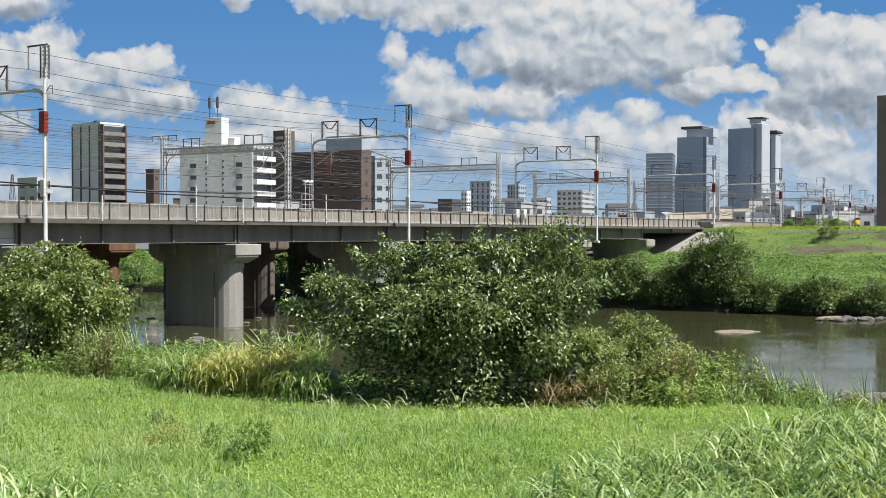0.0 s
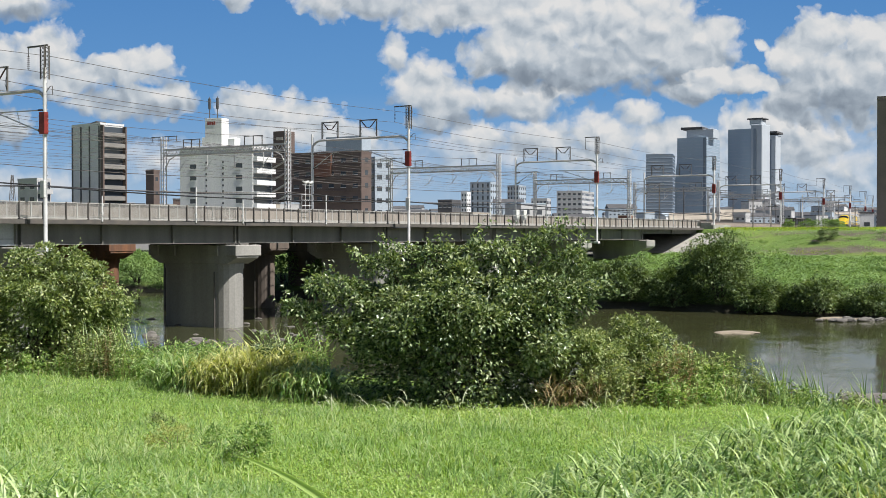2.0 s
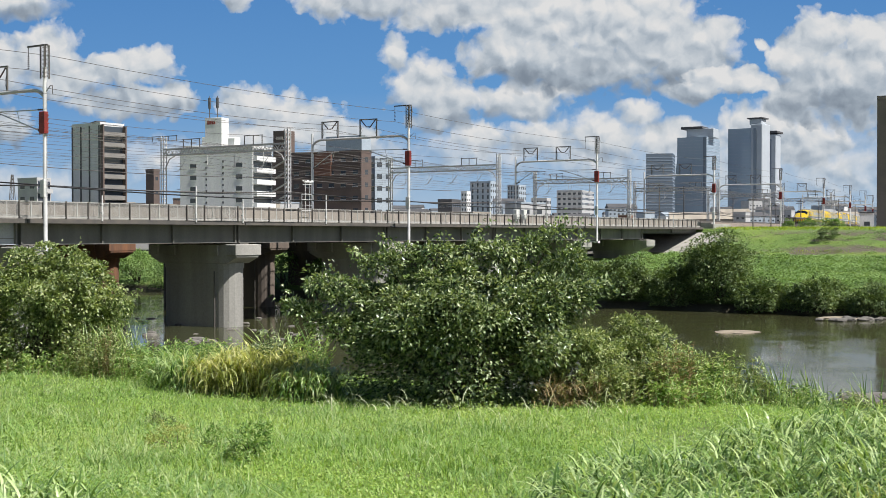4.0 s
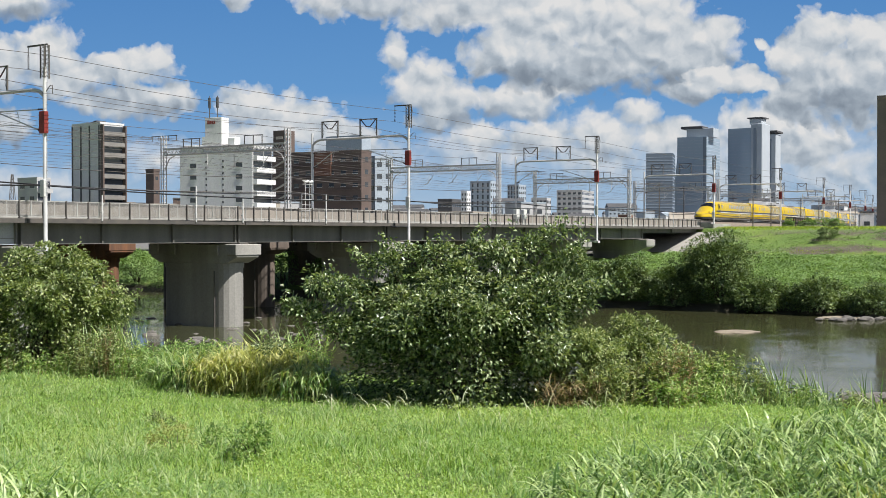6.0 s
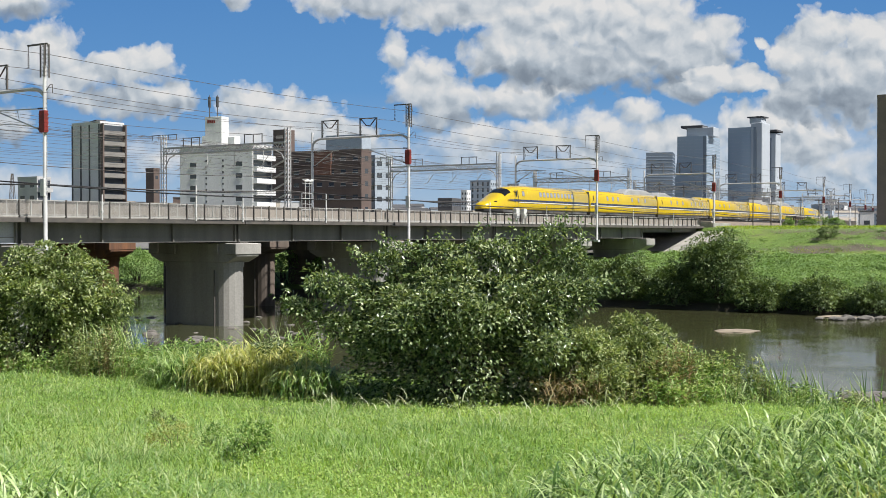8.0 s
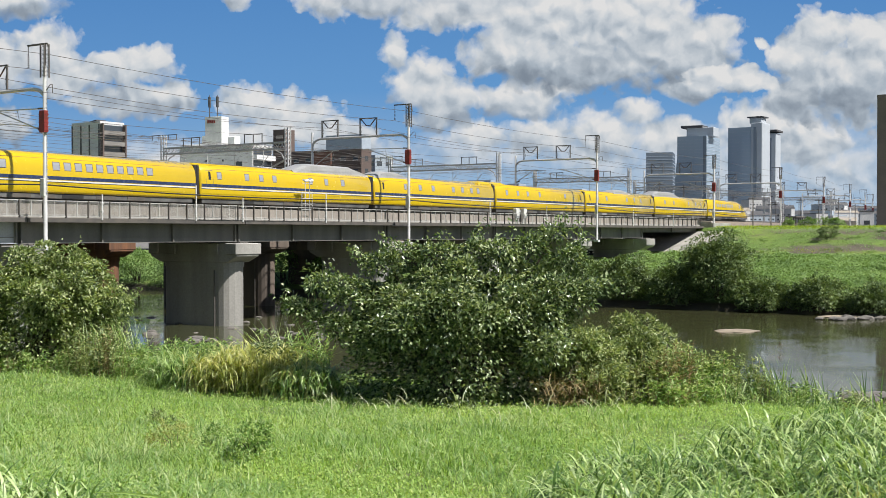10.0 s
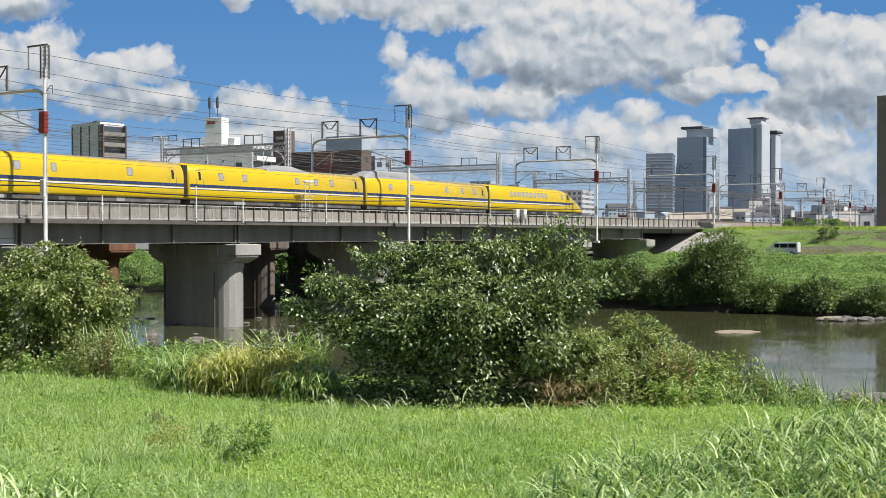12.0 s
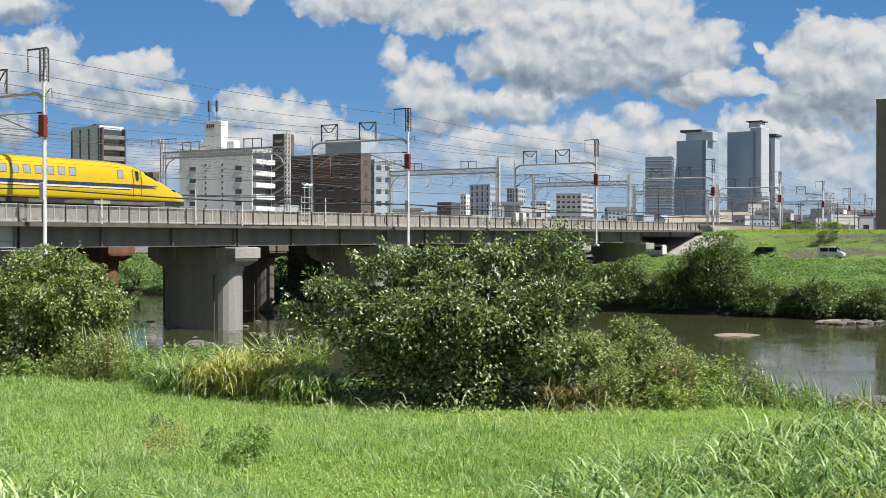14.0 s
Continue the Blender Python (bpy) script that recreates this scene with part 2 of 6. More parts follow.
def mesh_np(name, verts, faces, mat, smooth=False):
    """A mesh from arrays: verts (n, 3), faces (m, 3 or 4)."""
    me = bpy.data.meshes.new(name)
    k = faces.shape[1]
    me.vertices.add(len(verts))
    me.vertices.foreach_set("co", np.ascontiguousarray(verts, dtype=np.float32).ravel())
    me.loops.add(faces.size)
    me.loops.foreach_set("vertex_index", np.ascontiguousarray(faces, dtype=np.int32).ravel())
    me.polygons.add(len(faces))
    me.polygons.foreach_set("loop_start", np.arange(0, faces.size, k, dtype=np.int32))
    me.update(calc_edges=True)
    me.materials.append(mat)
    if smooth:
        me.polygons.foreach_set("use_smooth", np.ones(len(faces), dtype=bool))
    return me


# ---- the track's line: straight over the river, then a wide curve ----
CURVE_FROM, RADIUS = 165.0, 1370.0


def on_line(s, q=0.0):
    """Place and heading (bridge space) of a point s metres along and q metres across the line."""
    if s <= CURVE_FROM:
        return Vector((s, q)), 0.0
    a = (s - CURVE_FROM) / RADIUS
    r = RADIUS - (q - 72.6)
    return Vector((CURVE_FROM + r * math.sin(a), 72.6 + RADIUS - r * math.cos(a))), a


def line_pose(s, q, z):
    p, a = on_line(s, q)
    return BR @ pose(p.x, p.y, z, 0, 0, math.degrees(a))


# ---- ground and water ----
PROFILE = [(-400, 6.2), (-14, 6.5), (2, 6.35), (8, 5.1), (12, 4.5), (24, 4.35), (27, 3.6), (40, -.3), (46, -1.2), (112, -1.2), (117, -.1), (119, 1.0),
           (126, 2.3), (150, 3.6), (170, 4.45), (177, 4.6), (187, 8.5), (190, 8.85), (206, 8.85), (222, 6.2), (4900, 6.2)]


def height(s, q):
    h = float(np.interp(s, [p[0] for p in PROFILE], [p[1] for p in PROFILE]))
    w = noise.noise(Vector((s * .09, q * .09, 3.1))) * .28 + noise.noise(Vector((s * .35, q * .35, 7.7))) * .08
    if 165 < s < 180 or s > 186:
        w *= .25
    if 63 < q < 104 and 170 < s < 189.5:
        h = min(h, 5.0)
    return h + w * (1 if s < 300 else .1)


def build_ground():
    ss = sorted(set([-400, -100, -40] + [p[0] for p in PROFILE] + list(np.arange(-14, 50, 1.0)) + list(np.arange(50, 112, 8.0)) + list(np.arange(112, 226, 2.0)) + [189.4, 189.6]
                    + [240, 270, 320, 400, 600, 1000, 2000, 3500, 4900]))
    qs = sorted(set([-4900, -2500, -1200, -600, -300, -200] + list(np.arange(-160, -30, 6.0)) + list(np.arange(-30, 40, 1.0)) + list(np.arange(40, 60, 5.0)) + [60, 62, 62.9, 63.1, 66, 70, 75] + list(np.arange(80, 200, 5.0)) + [240, 300, 500, 900, 1800, 3200, 4900]))
    v = np.array([[s, q, height(s, q)] for s in ss for q in qs])
    n = len(qs)
    i, j = np.meshgrid(np.arange(len(ss) - 1), np.arange(n - 1), indexing="ij")
    a = (i * n + j).ravel()
    ob = new("ground", mesh_np("ground", v, np.stack([a, a + n, a + n + 1, a + 1], 1), M_GROUND, True))
    ob.matrix_world = BR
    tagged(ob, "green weedy river banks and levees of earth", "ground", kind="structure")
    w = link("water", boxed(36, 121, -1500, 1500, -.9, 0.0), M_WATER, m=BR, label="olive-green slow river with light ripples")
    tagged(w, category="river", kind="structure")


build_ground()


# ---- the sky's distance: blue with summer cumulus ----
# banks of cloud from far to near: lumps (x, y, half width, half height), then the height of the grey base, of the white
# top, and how grey the base is
HAZE_BANK = ([(-7.4, .85, 1.6, .35), (-4.9, 1.3, 1.1, .42), (-1.6, 1.15, 1.7, .62), (.6, 1.45, 1.3, .5), (2.6, 1.5, 1.5, .68), (4.6, 1.15, 1.9, .7), (7.0, 1.2, 1.4, .8)], .2, 1.6, .70)
TOWN_BANK = ([(.75, 1.75, .55, .3), (1.7, 1.7, .7, .34), (2.75, 1.7, .75, .4), (3.5, 2.1, .45, .26), (4.1, 1.75, .9, .3), (5.6, 1.85, .75, .55), (6.4, 1.6, .8, .4)], .9, 2.0, .62)
MID_LEFT = ([(-3.4, 2.3, .6, .34), (-2.7, 2.05, .85, .46), (-1.9, 1.7, .75, .42), (-3.2, 1.7, .6, .3)], 1.1, 2.1, .55)
FAR_LEFT = ([(-7.75, 2.95, .6, .55), (-7.0, 3.2, .55, .52), (-6.75, 2.75, .7, .4), (-5.6, 2.95, .85, .33), (-5.15, 3.1, .4, .25), (-5.3, 2.32, .95, .32), (-4.75, 2.45, .4, .22), (-6.3, 2.35, .4, .2), (-7.8, 1.9, .5, .32)], 2.2, 3.0, .5)
CORNER = ([(-7.5, 4.05, .85, .28)], 3.6, 4.4, .35)
CENTRE = ([(-.4, 2.65, .62, .48), (.05, 2.35, .55, .36), (-.85, 3.2, .28, .3), (1.35, 2.35, .95, .34), (.75, 3.0, .35, .26), (2.0, 2.55, .5, .22), (-.1, 2.05, .6, .22)], 2.0, 2.65, .48)
RIGHT = ([(6.65, 3.5, .62, .42), (7.6, 3.45, .7, .45), (6.2, 3.05, .55, .45), (7.3, 2.75, 1.2, .8), (6.2, 2.4, .6, .42), (8.2, 2.2, .9, .6), (5.65, 3.35, .14, .1)], 1.9, 3.4, .46)
GREAT = ([(-1.2, 4.15, 1.15, .42), (.2, 3.95, 1.4, .42), (1.6, 3.9, 1.5, .7), (3.2, 3.75, 1.5, .9), (4.25, 3.2, .95, .75), (2.5, 2.95, 1.7, .55), (1.3, 3.15, 1.0, .42), (4.4, 2.55, .6, .3), (-3.6, 4.25, .45, .3), (4.9, 3.6, .35, .3), (-2.0, 4.1, .7, .3)], 2.5, 3.6, .36)
LOBE = ([(5.0, 2.72, .72, .27), (5.4, 2.62, .55, .22), (4.6, 2.55, .5, .16)], 2.35, 2.75, .55)

UNDERSIDE = ([(-1.05, 4.05, 1.35, .34), (.35, 3.95, .8, .24), (1.7, 2.95, 1.2, .2), (2.9, 3.1, .6, .16), (6.9, 2.35, 1.1, .42), (.1, 2.1, .5, .14), (1.4, 2.12, .7, .14)], 2.2, 6.0, .24)


def build_sky():
    unit = 4600 / 20.9  # metres on the backdrop for one unit of the banks

    def joined(nt, kind, *values):
        n = nt.nodes.new("ShaderNodeMath")
        n.operation = kind
        for sock, v in zip(n.inputs, values):
            if isinstance(v, bpy.types.NodeSocket):
                nt.links.new(v, sock)
            else:
                sock.default_value = v
        return n.outputs[0]

    def vmath(nt, kind, a, b=None):
        n = nt.nodes.new("ShaderNodeVectorMath")
        n.operation = kind
        for sock, v in zip(n.inputs, (a, b)):
            if isinstance(v, bpy.types.NodeSocket):
                nt.links.new(v, sock)
            elif v is not None:
                sock.default_value = v
        return n.outputs["Value" if kind == "LENGTH" else "Vector"]

    m, nt, bs = material("summer_sky")
    nt.nodes.remove(bs)
    tc = nt.nodes.new("ShaderNodeTexCoord")
    mp = nt.nodes.new("ShaderNodeMapping")
    mp.inputs["Scale"].default_value = (1 / unit,) * 3
    nt.links.new(tc.outputs["Object"], mp.inputs[0])

    def billow(offset):
        """The warped place and the puffy relief of the cloud stuff there."""
        at = vmath(nt, "ADD", mp.outputs[0], offset)
        warp = node(nt, "ShaderNodeTexNoise", Scale=1.6, Detail=5.0, Roughness=.55)
        nt.links.new(at, warp.inputs["Vector"])
        p = vmath(nt, "ADD", at, vmath(nt, "MULTIPLY", vmath(nt, "SUBTRACT", warp.outputs["Color"], (.5, .5, .5)), (.5, .36, 0)))
        vo = nt.nodes.new("ShaderNodeTexVoronoi")
        vo.feature = "SMOOTH_F1"
        for k, val in (("Scale", 3.4), ("Detail", 2.5), ("Roughness", .45), ("Smoothness", .8)):
            vo.inputs[k].default_value = val
        nt.links.new(p, vo.inputs["Vector"])
        ns = node(nt, "ShaderNodeTexNoise", Scale=2.2, Detail=9.0, Roughness=.58)
        nt.links.new(at, ns.inputs["Vector"])
        puff = joined(nt, "SUBTRACT", .40, vo.outputs["Distance"])
        rag = joined(nt, "SUBTRACT", ns.outputs[0], .5)
        return p, joined(nt, "ADD", joined(nt, "MULTIPLY", puff, .55), joined(nt, "MULTIPLY", rag, .6))

    def swell(offset):
        """The broad soft relief by which the clouds are shaded."""
        at = vmath(nt, "ADD", p0, offset)
        vo = nt.nodes.new("ShaderNodeTexVoronoi")
        vo.feature = "SMOOTH_F1"
        for k, val in (("Scale", 2.6), ("Detail", 1.2), ("Roughness", .4), ("Smoothness", 1.0)):
            vo.inputs[k].default_value = val
        nt.links.new(at, vo.inputs["Vector"])
        ns = node(nt, "ShaderNodeTexNoise", Scale=2.4, Detail=4.0, Roughness=.5)
        nt.links.new(at, ns.inputs["Vector"])
        return joined(nt, "SUBTRACT", ns.outputs[0], joined(nt, "MULTIPLY", vo.outputs["Distance"], .8))

    p0, n0 = billow((0, 0, 0))
    sep = nt.nodes.new("ShaderNodeSeparateXYZ")
    nt.links.new(mp.outputs[0], sep.inputs[0])
    wsep = nt.nodes.new("ShaderNodeSeparateXYZ")
    nt.links.new(p0, wsep.inputs[0])
    relief = joined(nt, "MULTIPLY", joined(nt, "SUBTRACT", swell((0, 0, 0)), swell((.07, .14, 0))), .85)
    rise = joined(nt, "MULTIPLY", sep.outputs[1], .2)
    col = ramp(nt, rise, [(0, (.50, .68, .88)), (.18, (.36, .59, .88)), (.5, (.17, .42, .82)), (1, (.10, .30, .70))])

    def lumps(p, shapes):
        total = None
        for cx, cy, rx, ry in shapes:
            v = joined(nt, "SUBTRACT", 1.0, vmath(nt, "LENGTH", vmath(nt, "MULTIPLY", vmath(nt, "SUBTRACT", p, (cx, cy, 0)), (.74 / rx, .74 / ry, 0))))
            total = v if total is None else joined(nt, "SMOOTH_MAX", total, v, .22)
        return joined(nt, "MAXIMUM", total, -1.5)

    for (shapes, base, top, grey), soft in ((HAZE_BANK, 1.2), (TOWN_BANK, .4), (MID_LEFT, .3), (FAR_LEFT, .3), (CORNER, .5), (CENTRE, .38), (RIGHT, .3), (GREAT, .34), (UNDERSIDE, 1.1), (LOBE, .22)):
        e0, e1 = lumps(p0, shapes), lumps(vmath(nt, "ADD", p0, (.10, .22, 0)), shapes)
        d = joined(nt, "ADD", joined(nt, "MULTIPLY", e0, 1.15), n0)
        cover = ramp(nt, d, [(.0, (0, 0, 0)), (soft * .45, (.62,) * 3), (soft, (1, 1, 1))])
        up = nt.nodes.new("ShaderNodeMapRange")
        up.interpolation_type = "SMOOTHSTEP"
        up.inputs["From Min"].default_value, up.inputs["From Max"].default_value = base, top
        up.inputs["To Min"].default_value, up.inputs["To Max"].default_value = grey, .76
        nt.links.new(wsep.outputs[1], up.inputs["Value"])
        # what rises towards the sun is bright, what lies under more cloud is grey
        side = joined(nt, "MULTIPLY", joined(nt, "MAXIMUM", joined(nt, "SUBTRACT", e0, e1), -.45), .36)
        lit = joined(nt, "ADD", joined(nt, "ADD", up.outputs[0], side), relief)
        cloud = ramp(nt, lit, [(.0, (.27, .33, .41)), (.25, (.385, .455, .54)), (.5, (.55, .63, .72)), (.75, (.79, .845, .90)), (1, (1.0, 1.0, 1.0))])
        col = mixed(nt, cover, col, cloud)
    veil = ramp(nt, rise, [(0, (.34,) * 3), (.3, (0, 0, 0))])
    col = mixed(nt, veil, col, (.70, .80, .90))
    em = nt.nodes.new("ShaderNodeEmission")
    em.inputs[1].default_value = .52
    nt.links.new(col, em.inputs[0])
    nt.links.new(em.outputs[0], nt.nodes["Material Output"].inputs[0])
    bm = bmesh.new()
    vs = [bm.verts.new(c) for c in ((-3600, -60, 0), (3600, -60, 0), (3600, 2600, 0), (-3600, 2600, 0))]
    bm.faces.new(vs)
    ob = link("backdrop", bm, m, m=pose(0, 4600, 8, 90, 0, 0), label="blue summer sky with piled white and grey cumulus clouds")
    tagged(ob, category="sky", kind="structure")


build_sky()


# ---- the railway bridge over the river ----
SPAN, FIRST_JOINT = 22.4, 54.0 - 22.4 * 3
RAIL_Z, DECK_Z = 10.3, 9.03
NEAR_TRACK, FAR_TRACK = 71.2, 75.5
ABUTMENT = 190.0
JOINTS = [FIRST_JOINT + SPAN * i for i in range(9)]  # -13 to 166
JOINTS.append(ABUTMENT)


def pier_outline(q0, q1, half, seg=8):
    pts = []
    for k in range(seg + 1):
        a = math.pi + math.pi * k / seg
        pts.append((half * math.cos(a), q0 + half + half * math.sin(a)))
    for k in range(seg + 1):
        a = math.pi * k / seg
        pts.append((half * math.cos(a), q1 - half + half * math.sin(a)))
    return pts


def build_pier(s, q0, q1, half, top, foot, mat, label, cap_over=.95):
    p = thing("bridge_pier", label, "bridge pier", "bridge piers", m=BR @ pose(s, 0, 0))
    part("shaft", prism(bmesh.new(), pier_outline(q0, q1, half), foot, top - 1.6, "z"), mat, p)
    for q in (q0 - .5, q0 + 1.6, q1 - 1.6, q1 + .5):
        part("corbel", boxed(-1.62, 1.62, q - .55, q + .55, top - .95, top - .03, .04), mat, p)
    part("pipe", tubed([(-half - .08, q0 + half + .4, foot), (-half - .08, q0 + half + .4, top - 2.3)], .07, 6), M_DARKSTEEL, p)
    part("collar", prism(bmesh.new(), pier_outline(q0 - .08, q1 + .08, half + .08), top - 2.05, top - 1.6, "z"), mat, p)
    cap = bmesh.new()
    ol = [(q0 + .2, top - 1.65), (q1 - .2, top - 1.65), (q1 + cap_over, top - 1.12), (q1 + cap_over, top), (q0 - cap_over, top), (q0 - cap_over, top - 1.12)]
    prism(cap, ol, -1.42, 1.42, "x")
    bmesh.ops.bevel(cap, geom=cap.edges[:], offset=.05, segments=1, affect="EDGES")
    part("cap", cap, mat, p)
    for q in (q0 - .2, (q0 + q1) / 2 - 1.5, (q0 + q1) / 2 + 1.5, q1 + .2):
        part("bearing", boxed(-.55, .55, q - .35, q + .35, top, top + .12, .02), M_DARKSTEEL, p)
    return p


def build_bridge():
    br = thing("railway_bridge", "grey steel girder railway bridge with a ballasted deck on concrete piers", "bridge", m=BR)
    # girders, span by span, with stiffeners, flanges and a gap at each joint
    stiff = None
    for i, (a, b) in enumerate(zip(JOINTS, JOINTS[1:])):
        short = i == len(JOINTS) - 2
        lo = 8.05 if short else 7.22
        for q in (69.0, 72.0, 74.6, 77.6):
            bm = bmesh.new()
            box(bm, a + .12, b - .12, q - .02, q + .02, lo + .05, 8.80)
            box(bm, a + .12, b - .12, q - .3, q + .3, lo, lo + .05)
            box(bm, a + .12, b - .12, q - .28, q + .28, 8.75, 8.80)
            part("girder", bm, M_GIRDER_PALE if b < 55 else M_GIRDER, br)
            if q == 69.0:
                n = 3 if not short else 2
                for k in range(n + 1):
                    x = a + .2 + (b - a - .4) * k / n
                    part("stiffener", boxed(x - .06, x + .06, q - .27, q - .02, lo + .05, 8.75), M_GIRDER, br)
                part("rail_strip", boxed(a + .3, b - .3, q - .06, q - .02, lo + .42, lo + .47), M_GIRDER, br)
        # deck slab with its edge beam
        part("deck_slab", boxed(a + .03, b - .03, 67.95, 78.65, 8.80, DECK_Z, .02), M_CONC_LIGHT, br)
        part("edge_beam", boxed(a + .03, b - .03, 67.80, 67.95, 8.72, DECK_Z + .02, .01), M_DARKSTEEL, br)
        part("ballast_wall", boxed(a + .03, b - .03, 68.95, 69.1, DECK_Z, 10.05, .01), M_PANEL, br, "tan weathered ballast wall")
        part("ballast_wall", boxed(a + .03, b - .03, 77.5, 77.65, DECK_Z, 10.05, .01), M_PANEL, br)
    part("ballast_bed", boxed(JOINTS[0], JOINTS[-1], 69.1, 77.5, DECK_Z, 10.0), M_BALLAST, br)
    # pipes along the walkway
    part("cable_duct", boxed(JOINTS[0], JOINTS[-1], 68.55, 68.9, DECK_Z, DECK_Z + .3, .02), M_CONC_LIGHT, br)
    return br


def build_fence(q, name_label):
    fe = thing("walkway_fence", name_label, "fence", m=BR)
    x0, x1, step = JOINTS[0], ABUTMENT - .5, 2.02
    post = rail = pane = None
    n = int((x1 - x0) / step)
    for k in range(n + 1):
        x = x0 + k * step
        if post is None:
            bm = bmesh.new()
            box(bm, -.045, .045, -.10, .05, DECK_Z - .12, 10.33, .012)
            box(bm, -.09, .09, -.07, .07, DECK_Z - .12, DECK_Z + .05)
            post = part("post", bm, M_DARKSTEEL, fe, m=pose(x, q, 0))
            bm = bmesh.new()
            for z in (10.27, 9.16):
                box(bm, .05, step - .05, -.025, .025, z - .03, z + .03)
            box(bm, step / 2 - .04, step / 2 + .04, -.02, .02, 9.16, 10.27)
            rail = part("rail_frame", bm, M_FENCE, fe, m=pose(x, q, 0))
            bm = bmesh.new()
            for i in range(44):
                xx = .08 + (step - .16) * i / 43
                box(bm, xx - .0045, xx + .0045, -.006, .006, 9.19, 10.24)
            pane = part("mesh_panel", bm, M_FENCE, fe, m=pose(x, q, 0))
        else:
            share("post", post, fe, pose(x, q, 0))
            if k < n:
                share("rail_frame", rail, fe, pose(x, q, 0))
                if x < 75:
                    share("mesh_panel", pane, fe, pose(x, q, 0))
    return fe


build_bridge()
for j, s in enumerate(JOINTS[2:-1]):
    build_pier(s, 68.5, 76.7, 1.25, 7.10, -1.4, M_CONC, "grey weathered concrete pier with flared cap in the river")
build_fence(68.05, "steel walkway fence with dark posts along the bridge")
build_fence(78.5, "steel walkway fence along the far edge of the bridge")


def build_abutment():
    ab = thing("bridge_abutment", "stained concrete bridge abutment in the levee", "abutment", m=BR)
    part("wall", boxed(ABUTMENT, ABUTMENT + 2.5, 66.8, 80, 3.5, 8.0, .05), M_CONC, ab)
    part("back_wall", boxed(ABUTMENT + .6, ABUTMENT + 2.5, 66.8, 80, 8.0, 9.9, .05), M_CONC, ab)
    bm = prism(bmesh.new(), [(177.5, 4.6), (190, 4.6), (190, 8.2), (188.3, 8.2)], 63.2, 80.5, "y")
    part("slope_paving", bm, M_CONC_LIGHT, ab, "pale concrete slope paving under the bridge end")
    part("wing_wall", boxed(ABUTMENT + .2, ABUTMENT + 9, 66.2, 66.7, 5.0, 9.6, .04), M_CONC, ab)


build_abutment()


def build_embankment():
    """The track bed past the bridge, along the curve."""
    prof = [(64.5, 6.0), (67.2, 9.2), (68.2, 9.6), (69.3, 10.0), (77.3, 10.0), (78.4, 9.6), (79.5, 9.2), (82.5, 6.0)]
    rings = []
    bm = bmesh.new()
    for k in range(46):
        s = ABUTMENT + 2.5 + k * 10
        ring = []
        for q, z in prof:
            p, _ = on_line(s, q)
            ring.append(bm.verts.new((p.x, p.y, z)))
        rings.append(ring)
    for r0, r1 in zip(rings, rings[1:]):
        for a in range(len(prof) - 1):
            bm.faces.new((r0[a], r1[a], r1[a + 1], r0[a + 1]))
    ob = link("track_bed", bm, M_BALLAST, m=BR, label="brown stone ballast of the railway track bed")
    tagged(ob, category="track bed", kind="structure")


build_embankment()


def build_rails():
    for q in (NEAR_TRACK, FAR_TRACK):
        t = thing("railway_track", "steel rails on concrete sleepers in ballast", "railway track", "railway tracks", m=BR)
        for side in (-.7175, .7175):
            bm = bmesh.new()
            prev = None
            s = JOINTS[0]
            while s < 640:
                p, _ = on_line(s, q + side)
                ring = [bm.verts.new((p.x, p.y + dy, z)) for dy, z in ((-.035, 10.12), (.035, 10.12), (.035, RAIL_Z), (-.035, RAIL_Z))]
                if prev:
                    for k in range(4):
                        bm.faces.new((prev[k], prev[(k + 1) % 4], ring[(k + 1) % 4], ring[k]))
                prev = ring
                s += 170 if s < 150 else 12
            part("rail", bm, M_DARKSTEEL, t)
        first = None
        for k in range(280):
            p, a = on_line(20 + k * .9, q)
            m = pose(p.x, p.y, 0, 0, 0, math.degrees(a))
            if first is None:
                first = part("sleeper", boxed(-.12, .12, -1.2, 1.2, 9.94, 10.11), M_CONC_LIGHT, t, m=m)
            else:
                share("sleeper", first, t, m)


build_rails()


